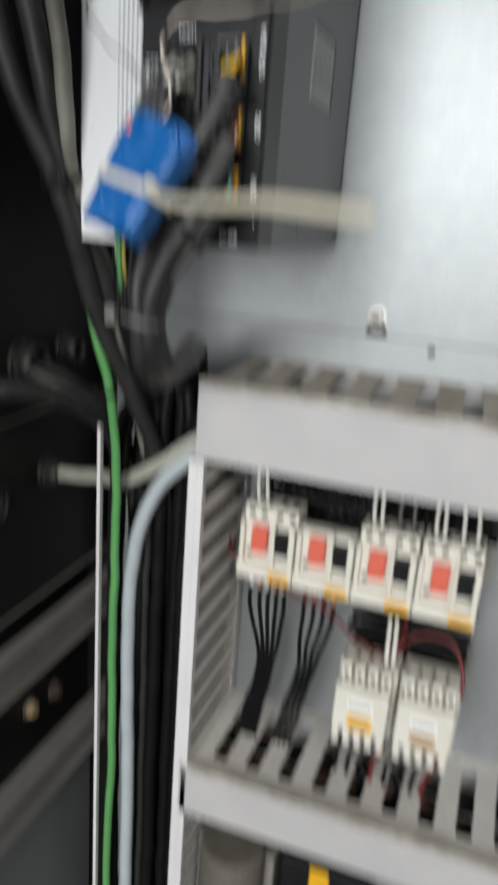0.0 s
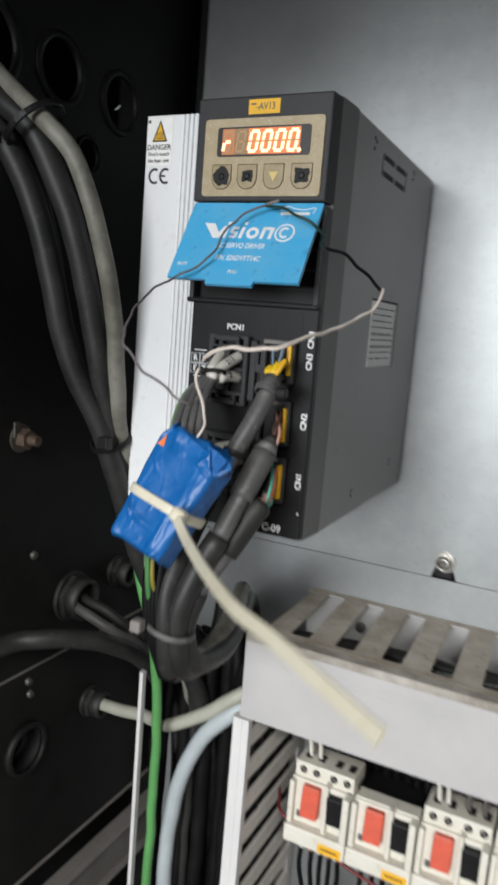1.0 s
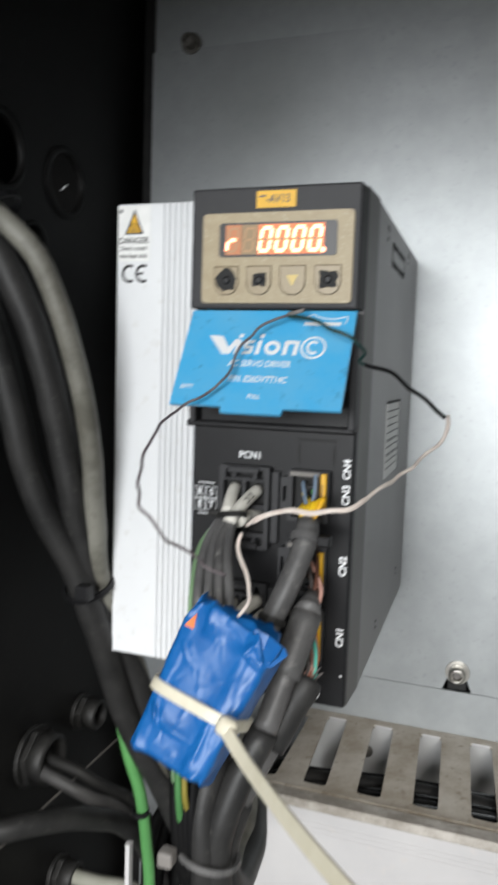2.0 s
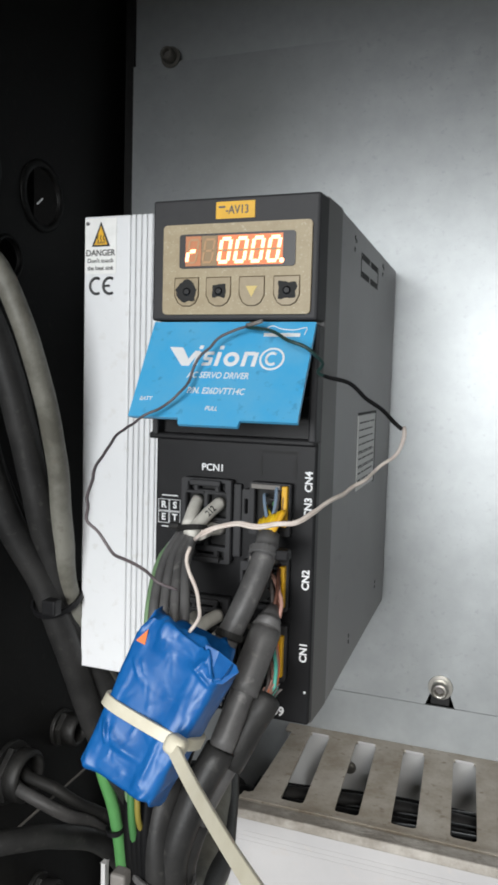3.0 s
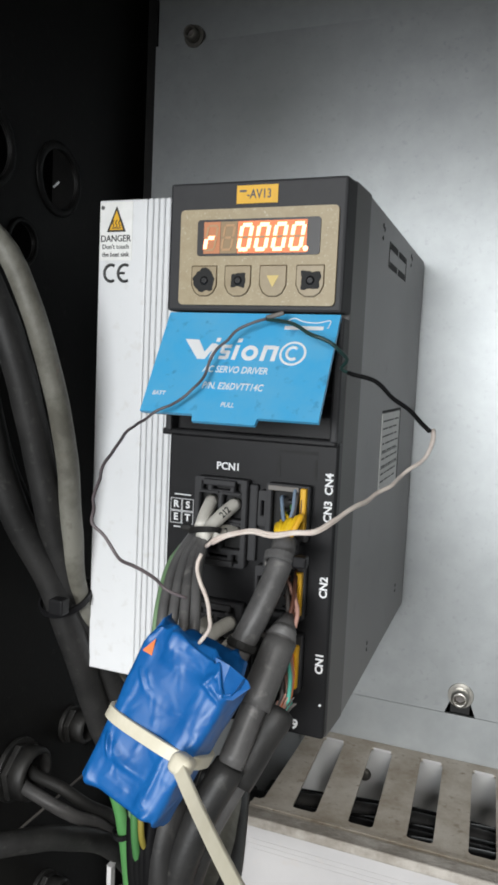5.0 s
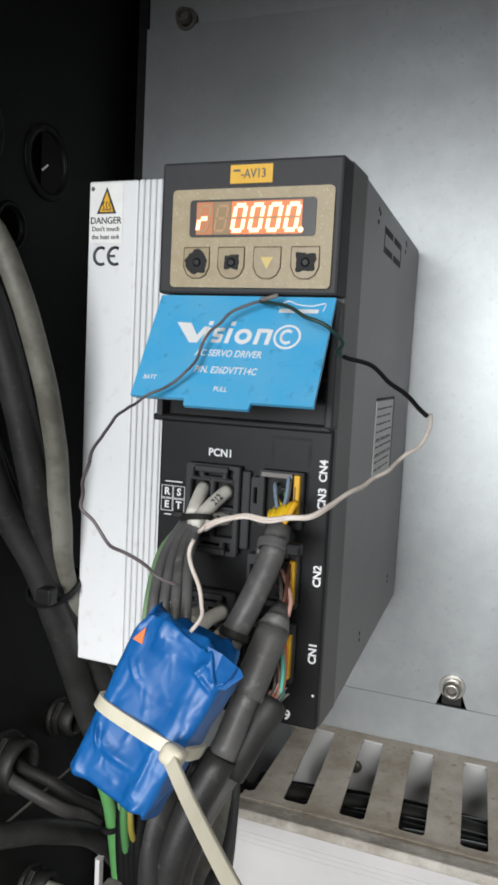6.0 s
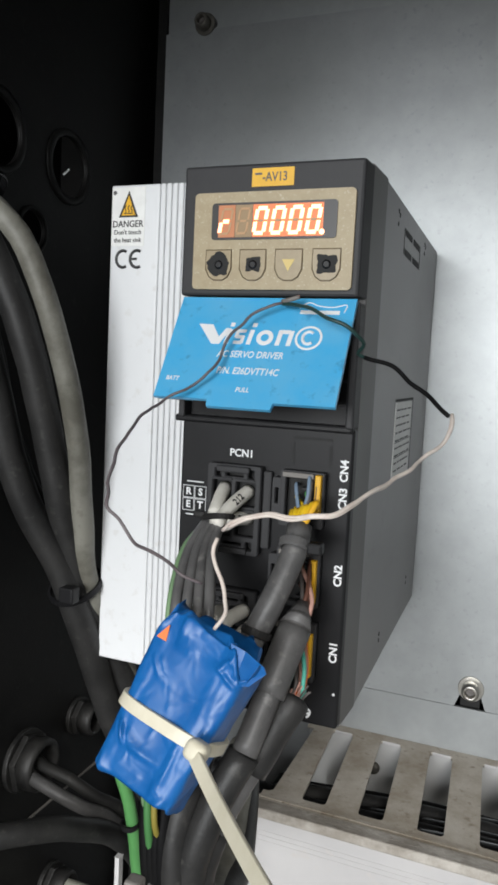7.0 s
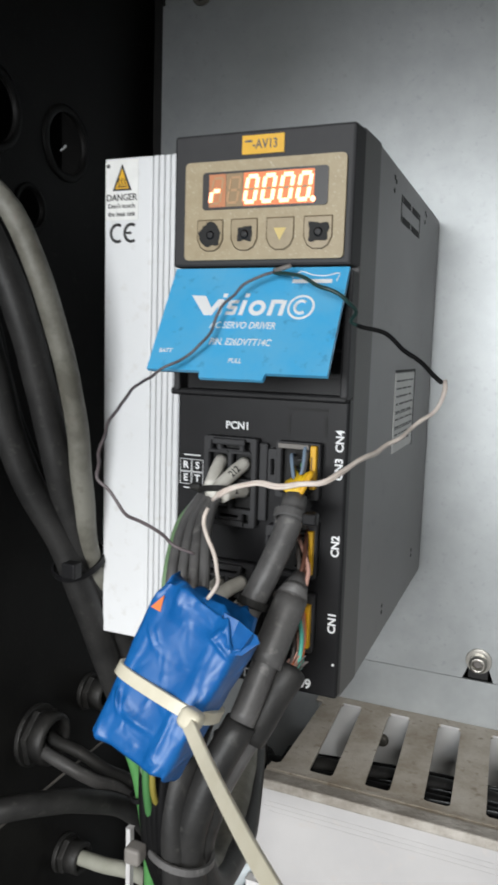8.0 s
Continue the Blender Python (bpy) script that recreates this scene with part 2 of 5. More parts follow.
def box(x0, x1, y0, y1, z0, z1, bevel=0.0, seg=2, bm=None):
    out = bm or bmesh.new()
    b = bmesh.new()
    bmesh.ops.create_cube(b, size=1)
    for v in b.verts:
        v.co = Vector(((x0 + x1) / 2 + v.co.x * (x1 - x0), (y0 + y1) / 2 + v.co.y * (y1 - y0), (z0 + z1) / 2 + v.co.z * (z1 - z0)))
    if bevel:
        bmesh.ops.bevel(b, geom=b.edges[:], offset=bevel, segments=seg, affect="EDGES", profile=0.5)
    return merge(out, b)


def merge(out, b, m=None):
    if m is not None:
        b.transform(m)
    me = bpy.data.meshes.new("tmp")
    b.to_mesh(me)
    b.free()
    out.from_mesh(me)
    bpy.data.meshes.remove(me)
    return out


def rod(p, q, r, r2=None, seg=20, bm=None, bevel=0.0, turn=0.0):
    out = bm or bmesh.new()
    p, q = Vector(p), Vector(q)
    b = bmesh.new()
    bmesh.ops.create_cone(b, cap_ends=True, segments=seg, radius1=r, radius2=r if r2 is None else r2, depth=(q - p).length)
    if bevel:
        rim = [e for e in b.edges if any(len(f.verts) > 4 for f in e.link_faces)]
        bmesh.ops.bevel(b, geom=rim, offset=bevel, segments=2, affect="EDGES", profile=0.5)
    m = Matrix.Translation((p + q) / 2) @ (q - p).to_track_quat("Z", "Y").to_matrix().to_4x4() @ Matrix.Rotation(radians(turn), 4, "Z")
    return merge(out, b, m)


def ring(c, axis, r0, r1, depth, seg=36, bm=None):
    """A ring with a rounded outer edge: inner radius r0, outer r1, from c along axis."""
    out = bm or bmesh.new()
    b = bmesh.new()
    prof = [(r0, 0), (r0, depth), ((r0 + r1) / 2, depth * 1.02), (r1 * 0.96 + r0 * 0.04, depth * 0.85), (r1, depth * 0.45), (r1, 0)]
    loops = []
    for k in range(seg):
        a = 2 * math.pi * k / seg
        loops.append([b.verts.new((math.cos(a) * r, math.sin(a) * r, h)) for r, h in prof])
    for k in range(seg):
        u, v = loops[k], loops[(k + 1) % seg]
        for i in range(len(prof)):
            j = (i + 1) % len(prof)
            b.faces.new((u[i], v[i], v[j], u[j]))
    m = Matrix.Translation(c) @ Vector(axis).to_track_quat("Z", "Y").to_matrix().to_4x4()
    return merge(out, b, m)


def spline(pts, step):
    """A smooth curve through the points, cut into short lengths."""
    pts = [Vector(p) for p in pts]
    full = [2 * pts[0] - pts[1], *pts, 2 * pts[-1] - pts[-2]]
    out = []
    for a, b, c, d in zip(full, full[1:], full[2:], full[3:]):
        n = max(2, int((c - b).length / step))
        for k in range(n):
            t = k / n
            out.append(0.5 * (2 * b + (c - a) * t + (2 * a - 5 * b + 4 * c - d) * t * t + (3 * b - a - 3 * c + d) * t ** 3))
    out.append(pts[-1])
    return out


def tube(pts, r, seg=12, step=4.0, bm=None, flat=None, up=None, wob=0.0, closed=False, freq=0.05):
    """A cable along a smooth curve; flat=(w, t) gives a strap of that width and thickness instead."""
    out = bm or bmesh.new()
    b = bmesh.new()
    line = [Vector(p) for p in pts] if closed else spline(pts, step)
    if wob:
        line = [p + wob * Vector((noise.noise(p * freq), noise.noise(p * freq + Vector((7, 3, 1))), noise.noise(p * freq + Vector((2, 9, 5))))) for p in line]
    n = len(line)
    side = None
    rings = []
    for k, p in enumerate(line):
        a = line[(k - 1) % n] if closed or k else p
        c = line[(k + 1) % n] if closed or k < n - 1 else p
        d = (c - a).normalized()
        if up is not None:
            u = Vector(up)
            side = (u - d * u.dot(d)).normalized()
        elif side is None:
            side = d.orthogonal().normalized()
        else:
            side = (side - d * side.dot(d)).normalized()
        w = d.cross(side)
        if flat:
            prof = [(x * flat[0] / 2, y * flat[1] / 2) for x, y in ((-1, -0.6), (-0.9, -1), (0.9, -1), (1, -0.6), (1, 0.6), (0.9, 1), (-0.9, 1), (-1, 0.6))]
        else:
            prof = [(r * math.cos(2 * math.pi * j / seg), r * math.sin(2 * math.pi * j / seg)) for j in range(seg)]
        rings.append([b.verts.new(p + side * x + w * y) for x, y in prof])
    m = len(rings[0])
    for k in range(n if closed else n - 1):
        u, v = rings[k], rings[(k + 1) % n]
        for j in range(m):
            b.faces.new((u[j], u[(j + 1) % m], v[(j + 1) % m], v[j]))
    if not closed:
        b.faces.new(rings[0][::-1])
        b.faces.new(rings[-1])
    return merge(out, b)


def holed(outline, holes, thick):
    """A plate in the xy plane with openings cut through it, as a mesh in millimetres."""
    cu = bpy.data.curves.new("plate", "CURVE")
    cu.dimensions, cu.fill_mode, cu.extrude = "2D", "BOTH", thick / 2
    for loop in (outline, *holes):
        s = cu.splines.new("POLY")
        s.points.add(len(loop) - 1)
        for pnt, (x, y) in zip(s.points, loop):
            pnt.co = (x, y, 0, 1)
        s.use_cyclic_u = True
    tmp = bpy.data.objects.new("plate", cu)
    scene.collection.objects.link(tmp)
    me = bpy.data.meshes.new_from_object(tmp.evaluated_get(bpy.context.evaluated_depsgraph_get()))
    bpy.data.objects.remove(tmp)
    b = bmesh.new()
    b.from_mesh(me)
    bpy.data.meshes.remove(me)
    bmesh.ops.remove_doubles(b, verts=b.verts[:], dist=0.001)
    return b


def circle(x, y, r, n=32):
    return [(x + r * math.cos(2 * math.pi * k / n), y + r * math.sin(2 * math.pi * k / n)) for k in range(n)]


def rounded(x0, x1, y0, y1, r, n=4):
    out = []
    for cx, cy, a0 in ((x1 - r, y1 - r, 0), (x0 + r, y1 - r, 90), (x0 + r, y0 + r, 180), (x1 - r, y0 + r, 270)):
        for k in range(n + 1):
            a = radians(a0 + 90 * k / n)
            out.append((cx + r * math.cos(a), cy + r * math.sin(a)))
    return out


FRONT = Matrix.Rotation(radians(90), 4, "X")
SIDE = Matrix.Rotation(radians(90), 4, "Z") @ FRONT


def letters(name, words, size, at, material, parent, turn=None, spin=0, squeeze=1.0, label="", slant=0.0, heavy=0.012):
    """Writing in the built-in font, as a thin mesh, centred at a place in millimetres."""
    cu = bpy.data.curves.new("words", "FONT")
    cu.body, cu.size, cu.align_x, cu.align_y, cu.extrude, cu.shear = words, size, "CENTER", "CENTER", 0.08, slant
    cu.resolution_u = 3
    cu.offset = size * heavy
    tmp = bpy.data.objects.new("words", cu)
    scene.collection.objects.link(tmp)
    me = bpy.data.meshes.new_from_object(tmp.evaluated_get(bpy.context.evaluated_depsgraph_get()))
    bpy.data.objects.remove(tmp)
    b = bmesh.new()
    b.from_mesh(me)
    bpy.data.meshes.remove(me)
    b.transform(Matrix.Translation(at) @ (FRONT if turn is None else turn) @ Matrix.Rotation(radians(spin), 4, "Z") @ Matrix.Diagonal((squeeze, 1, 1, 1)))
    return part(name, b, material, parent, label)


# ---- unseen room shell behind the camera, added to shape the light ----
def slab(name, x0, x1, y0, y1, z0, z1, material, label, category):
    return solo(name, box(x0, x1, y0, y1, z0, z1), material, label, category, kind="structure")


LOW = -BASE / MM
slab("floor", -2600, 2600, -3600, 1200, LOW - 60, LOW, CONCRETE, "grey concrete workshop floor", "floor")
slab("ceiling", -2600, 2600, -3600, 1200, 1750, 1810, DARKROOF, "dark workshop roof", "ceiling")
slab("wall_west", -2660, -2600, -3600, 1200, LOW, 1750, ROOMPAINT, "pale painted workshop wall", "wall")
slab("wall_east", 2600, 2660, -3600, 1200, LOW, 1750, ROOMPAINT, "pale painted workshop wall", "wall")
slab("wall_north", -2600, 2600, 1200, 1260, LOW, 1750, ROOMPAINT, "pale painted workshop wall", "wall")
b = holed([(-2600, LOW), (2600, LOW), (2600, 1750), (-2600, 1750)], [rounded(-920, 680, -200, 1100, 2)], 60)
b.transform(Matrix.Translation((0, -3630, 0)) @ FRONT)
solo("wall_south", b, ROOMPAINT, "pale painted workshop wall with a window opening", "wall", kind="structure")

# ---- the cabinet's shell ----
XW = -203.0  # inner face of the left wall
WALLHOLES = [(-80, 240, 17), (-140, 243, 17.5), (-112, 199, 10.5), (-200, 240, 22), (-111, -101, 12), (-84, -194, 8), (-153, -199, 17), (-58, -97, 9)]
b = holed([(-600, -300), (35, -300), (35, 420), (-600, 420)], [circle(y, z, r) for y, z, r in WALLHOLES], 2.0)
b.transform(Matrix.Translation((XW - 1, 0, 0)) @ SIDE)
wall_left = solo("wall_cabinet_left", b, BLACKWALL, "black painted steel cabinet wall with cable holes", "wall", kind="structure")
slab("wall_cabinet_outer", -300, -296, -600, 40, LOW + 100, 420, BLACKWALL, "black painted outer cabinet side", "wall")
slab("wall_cabinet_back", -300, 484, 40, 44, LOW + 100, 420, BLACKWALL, "black painted cabinet back", "wall")
# unseen, pale and close in to bounce light onto the drive's right side
slab("bounce_wall_right", 480, 484, -600, 44, LOW + 100, 420, BOUNCEPAINT, "unseen pale wall added to bounce light onto the drive", "wall")
slab("ceiling_cabinet", -300, 484, -600, 44, 420, 424, BLACKWALL, "black painted cabinet roof", "ceiling")
# unseen board, added to keep light off the plate's top
slab("shade_board_front", -300, 484, -600, -596, 312, 420, BLACKWALL, "unseen black board added to shade the plate's top", "wall")
slab("floor_cabinet", -300, 484, -600, 44, LOW + 96, LOW + 100, BLACKWALL, "black painted cabinet floor", "floor")
# mounting plates, the upper one proud, with a slot for its bolt
SEAM = -65.0
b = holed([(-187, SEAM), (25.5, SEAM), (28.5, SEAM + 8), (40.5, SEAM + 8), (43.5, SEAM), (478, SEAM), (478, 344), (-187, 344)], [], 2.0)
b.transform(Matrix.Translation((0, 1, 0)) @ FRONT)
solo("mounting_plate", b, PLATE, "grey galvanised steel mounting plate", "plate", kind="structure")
slab("mounting_plate_lower", -187, 478, 2.2, 4.2, -900, SEAM - 1.25, GALV, "grey galvanised steel lower mounting plate", "plate")
slab("mounting_plate_upper", -187, 478, 3, 5, 340, 418, GALV, "grey galvanised steel upper plate", "plate")
slab("trim_plate_edge", -194, -187.6, 1.5, 3.5, -900, 418, BLACKWALL, "black folded flange beside the mounting plate", "trim")
# ledges along the left wall
part("flange", box(XW, XW + 2.2, -420, 30, -302, -300, 0.5), GREYPAINT, wall_left, "worn bent edge")
part("seam", box(XW - 0.5, XW + 0.9, -419, 30, -142.2, -140.6, 0.3), GREYPAINT, wall_left, "worn panel seam")
for z0, z1, d in ((-376, -337, 16), (-508, -470, 22)):
    t = thing("side_rail", (XW - 12, -200, z0), "dusty grey painted steel cross rail on the cabinet side", "rail", "side rails")
    part("web", box(XW - 12, XW - 12 + d * 0.6, -420, 34, z0, z1, 1.2), GREYPAINT, t)
    part("upper_lip", box(XW - 12 + d * 0.6, XW - 12 + d, -420, 34, z1 - 3, z1, 1.0), GREYPAINT, t)
    part("lower_lip", box(XW - 12 + d * 0.6, XW - 12 + d, -420, 34, z0, z0 + 3, 1.0), GREYPAINT, t)
slab("wall_cabinet_lower", -235, -231, -420, 34, -900, -510, BLUEGREY, "blue-grey painted lower side panel", "wall")
slab("wall_cabinet_recess", -240, -237, -420, 34, -520, -300, BLACKWALL, "black painted recessed side panel", "wall")
for y, z, metal in ((-66, -445, TANLABEL), (-26, -452, RUST)):
    t = thing("rail_bolt", (XW - 36, y, z), "rusty hexagon bolt head on the side panel", "bolt", "rail bolts")
    part("washer", rod((XW - 36, y, z), (XW - 33, y, z), 9), GREYPAINT, t)
    part("head", rod((XW - 33, y, z), (XW - 26, y, z), 6.5, seg=6, bevel=0.6), metal, t)

# ---- wall fittings ----
for y, z, r in WALLHOLES[:4]:
    solo("grommet", ring((XW, y, z), (1, 0, 0), r * 0.98, r * 1.24, 1.2), BLACKWALL, "black rubber grommet round a cable hole", "grommet", "wall grommets", smooth=True)


def gland(y, z, r, label):
    g = thing("cable_gland", (XW, y, z), label, "cable gland", "cable glands")
    part("flange", rod((XW, y, z), (XW + 3, y, z), r * 1.25, seg=28, bevel=0.6), GLANDGREY, g)
    part("nut", rod((XW + 3, y, z), (XW + 7, y, z), r * 1.18, seg=6, bevel=0.8, turn=12), GLANDGREY, g)
    part("collar", ring((XW + 7, y, z), (1, 0, 0), r * 0.78, r * 1.04, 9), GLANDGREY, g, "dusty rounded collar", smooth=True)
    part("seal", rod((XW + 6.5, y, z), (XW + 9, y, z), r * 0.8, seg=24), HOLE, g)
    return g


gland(-111, -101, 14.5, "large black plastic cable gland with thin grey cables")
gland(-84, -194, 9.5, "small black plastic cable gland with a beige cable")
gland(-58, -97, 9.5, "black plastic cable gland half hidden in shadow")
g = thing("blank_gland", (XW, -153, -199), "large open black gland with a dusty rim", "cable gland")
part("collar", ring((XW, -153, -199), (1, 0, 0), 15.5, 19, 5), BLACKWALL, g, smooth=True)
part("lining", ring((XW - 14, -153, -199), (1, 0, 0), 14.5, 16.8, 15), HOLE, g, smooth=True)
t = thing("wall_bolt", (XW, -165, 19), "rusty bolt and nut on the black cabinet wall", "bolt")
part("washer", rod((XW, -165, 19), (XW + 1.5, -165, 19), 9, seg=24), DARKSTEEL, t)
part("nut", rod((XW + 1.5, -165, 19), (XW + 8, -165, 19), 6.5, seg=6, bevel=0.5), RUST, t)
part("thread", rod((XW + 8, -165, 19), (XW + 15, -165, 19), 3.4, seg=16, bevel=0.4), RUST, t)
part("tag", box(XW + 1.5, XW + 3, -173, -168, 20, 30, 0.4), DARKSTEEL, t)
for y, z in ((-150, -61), (-151, -150), (-149, -160)):
    solo("screw", rod((XW, y, z), (XW + 2.5, y, z), 3.2, 2.4, 14, bevel=0.4), DARKSTEEL, "small dusty screw head on the black wall", "screw", "wall screws")


def socket_bolt(x, z, r=6.0, y=0.0, washer=True, metal=STEEL):
    t = thing("socket_bolt", (x, y, z), "zinc socket-head bolt with a washer on the mounting plate", "bolt", "plate bolts")
    if washer:
        part("washer", rod((x, y, z), (x, y - 1.4, z), r * 1.25, seg=28, bevel=0.2), metal, t)
    part("head", ring((x, y - 1.4, z), (0, -1, 0), r * 0.48, r * 0.85, 7, 28), metal, t, smooth=True)
    part("socket", rod((x, y - 1.4, z), (x, y - 4.5, z), r * 0.52, seg=6), GREYWIRE, t)
    return t


socket_bolt(34.5, -52.5)
part("slot_shadow", box(28.9, 40.1, 0.6, 2.0, -64, -57.5), HOLE, thing("plate_slot", (34.5, 1, -64), "dark mounting slot below the bolt", "slot"))
socket_bolt(-159, 347, 5.5, metal=DARKSTEEL)
solo("screw", rod((77, 2.2, -73), (77, -2, -73), 3.2, 2.6, 14, bevel=0.4), GREYWIRE, "small dark screw in the lower mounting plate", "screw", "plate screws")

# short white tick at the edge of the first wall hole
solo("white_tick", tube([(XW + 5, -92, 232.6), (XW + 6, -91, 234), (XW + 7, -89.5, 236)], 0.55, 8, 1), WHITEINK, "tiny white tick at a cable hole", "wire")

# ---- trunking ----
def onto(bm, m):
    bm.transform(m)
    return bm


def horizontal_duct(z_top, z_bot, x0, x1, first, pitch, slot, label, front=-108.0, dust=None, skew=0.0, back=-7.0):
    t = thing("wiring_duct", (x0, 0, z_bot), label, "wiring duct", "wiring ducts")
    part("base", box(x0, x1, 0.2, -1.8, z_bot + 0.2, z_top - 0.2), DUCTGREY, t, "smooth grey inside back")
    cuts, k = [], first
    while k + slot < x1:
        cuts.append([(x + skew * (back - y) / 81, y) for x, y in rounded(k, k + slot, -88, back, 2.2, 3)])
        k += pitch
    notch = [(x0, -88), (x0 + 3, -88), (x0 + 5, -86), (x0 + 5, -9), (x0 + 3, -7), (x0, -7)]
    for z in (z_top - 1, z_bot + 1):
        b = holed([(x0, -101), (x1, -101), (x1, 2.0), (x0, 2.0)] + notch[::-1], cuts, 2.0)
        part("slotted_wall", onto(b, Matrix.Translation((0, 0, z))), dust or PVCDIRTY, t, "slotted wall with brown dust")
    for c in cuts:
        x = min(p[0] for p in c)
        part("slot_end", box(x + 1.2, x + slot - 1.2, back - 0.5, back + 0.02, z_top - 1.95, z_top - 0.05), PVC, t, "clean cut slot end")
    part("groove_ridge", box(x0, x1, -93.5, -95, z_top, z_top + 0.7, 0.2), PVCDIRTY, t)
    lid = box(x0 - 0.5, x1, front, front + 2, z_bot - 1, z_top, 0.5)
    lid_ob = part("lid", lid, PVC, t, "smooth pale lilac-grey snap-on lid")
    part("lid_lip", box(x0 - 0.5, x1, front + 2, front + 9, z_top + 0.2, z_top + 1.6, 0.4), LIDDUST, lid_ob)
    part("lid_edge", box(x0 - 0.6, x1, front - 0.4, front + 2.2, z_top - 3.4, z_top + 1.9, 0.9, 3), LIDDUST, lid_ob, "dusty rounded lid edge")
    part("lid_lip", box(x0 - 0.5, x1, front + 2, front + 9, z_bot - 1.4, z_bot - 0.2, 0.4), PVC, lid_ob)
    for dz in (-10, -12.6, -15.2):
        part("lid_line", box(x0 - 0.4, x1, front - 0.25, front + 0.1, z_top + dz, z_top + dz + 0.5), PVC, lid_ob)
    return t


horizontal_duct(-94.3, -149, -62.5, 470, -46, 30.2, 13.2, "horizontal slotted wiring duct with a pale grey lid and dusty top", skew=4.5, back=-5.0)
horizontal_duct(-413, -457, -62, 470, -42, 28, 12, "lower slotted wiring duct with a dusty beige top", dust=PVCPALE)
DUCTCABLES = thing("duct_cables", (100, -60, -146), "black cables lying inside the slotted wiring duct", "cables")
for k, (y, z) in enumerate(((-32, -117), (-38, -111), (-45, -106), (-53, -104), (-61, -104), (-69, -103), (-77, -103), (-50, -114), (-62, -113), (-74, -112), (-30, -128), (-40, -123), (-56, -124), (-70, -123), (-84, -108))):
    pts = [(-54 + 70 * i, y + random.uniform(-3, 3), z + random.uniform(-2.5, 2.0) - (9 if i == 0 else 2 if i == 1 else 0)) for i in range(8)]
    part("cable", tube(pts, (4.4, 3.0, 3.8)[k % 3], 12, 8), (GLOSSRUBBER, RUBBER, GLOSSRUBBER, DUSTYRUBBER)[k % 4], DUCTCABLES, smooth=True)
solo("screw", rod((-19.5, -1.8, -114.5), (-19.5, -5, -114.5), 4.2, 3.4, 16, bevel=0.8), DARKSTEEL, "dull screw head inside the wiring duct", "screw", "duct screws", smooth=True)
LOWDUCT = thing("duct_cables", (100, -60, -455), "black wires lying inside the lower wiring duct", "cables")
for k in range(8):
    y = -20 - 8 * k
    pts = [(-55 + 80 * i, y + random.uniform(-6, 6), -436 + random.uniform(-6, 8)) for i in range(7)]
    part("cable", tube(pts, 4.0, 8, 8), RUBBER if k % 4 else BROWNWIRE, LOWDUCT, smooth=True)

# vertical duct without its lid, cables run down inside it
vd = thing("vertical_duct", (-100, 0, -900), "open vertical slotted wiring duct without its lid", "wiring duct", "wiring ducts")
part("base", box(-134, -56, 0.2, -1.8, -900, -160), PVCDIRTY, vd)
part("front_rail", box(-67, -55.5, -104, -108, -900, -151, 0.8), WHITEPVC, vd, "pale grey grooved front edge")
part("front_rail_groove", box(-61.4, -60.6, -108.4, -107.8, -900, -151), WHITEPVC, vd)
part("front_rail", box(-135.5, -132.8, -114, -117, -900, -137, 0.5), WHITEPVC, vd, "thin pale metal edge")
part("back_rail", box(-58, -56, -1.8, -10, -900, -143), PVC, vd)
part("back_rail", box(-135, -133, -1.8, -10, -900, -137), PVC, vd)
one = None
for k in range(28):
    z = -166 - 24.0 * k
    if one is None:
        # paler plastic here makes up for weak light on right-facing sides
        one = part("finger", box(-58, -56, -10, -104, z - 5.6, z + 5.6, 0.4, 1), PVCPALE, vd)
        two = part("finger", box(-135, -133, -10, -58, z - 24, z - 10.4, 0.4, 1), PVCDIRTY, vd)
    else:
        for src in (one, two):
            c = src.copy()
            scene.collection.objects.link(c)
            c.location = src.location + Vector((0, 0, -24.0 * k * MM))

# ---- servo drive ----
def slanted(u0, v0, u1, v1, w, shear, z, bm=None):
    """A flat bar from (u0, v0) to (u1, v1), w wide, leaning, 0.15 thick, in a print's own plane."""
    out = bm or bmesh.new()
    d = Vector((u1 - u0, v1 - v0)).normalized()
    n = Vector((-d.y, d.x)) * w / 2
    c = [Vector((u0, v0)) + n, Vector((u0, v0)) - n, Vector((u1, v1)) - n, Vector((u1, v1)) + n]
    lo = [out.verts.new((p.x + shear * p.y, p.y, z)) for p in c]
    hi = [out.verts.new((p.x + shear * p.y, p.y, z + 0.15)) for p in c]
    out.faces.new(hi)
    for k in range(4):
        out.faces.new((lo[k], lo[(k + 1) % 4], hi[(k + 1) % 4], hi[k]))
    return out


def poly(pts, z, h, bm=None):
    out = bm or bmesh.new()
    lo = [out.verts.new((x, y, z)) for x, y in pts]
    hi = [out.verts.new((x, y, z + h)) for x, y in pts]
    out.faces.new(hi)
    out.faces.new(lo[::-1])
    n = len(pts)
    for k in range(n):
        out.faces.new((lo[k], lo[(k + 1) % n], hi[(k + 1) % n], hi[k]))
    return out


def front(x, y, z):
    return Matrix.Translation((x, y, z)) @ FRONT


dr = thing("servo_drive", (-34, -95, 0), "dark grey servo drive, lit red display, open cyan flap", "servo drive")
def prism(plan, z0, z1, bevel):
    b = poly(plan, z0, z1 - z0)
    bmesh.ops.recalc_face_normals(b, faces=b.faces[:])
    bmesh.ops.bevel(b, geom=b.edges[:], offset=bevel, segments=2, affect="EDGES", profile=0.5)
    return b


def on_side(bm):
    """Leans a detail built on x = 0 onto the tapering right-hand face of the case."""
    for v in bm.verts:
        v.co.x -= 3.2 * (v.co.y + 168) / 162
    return bm


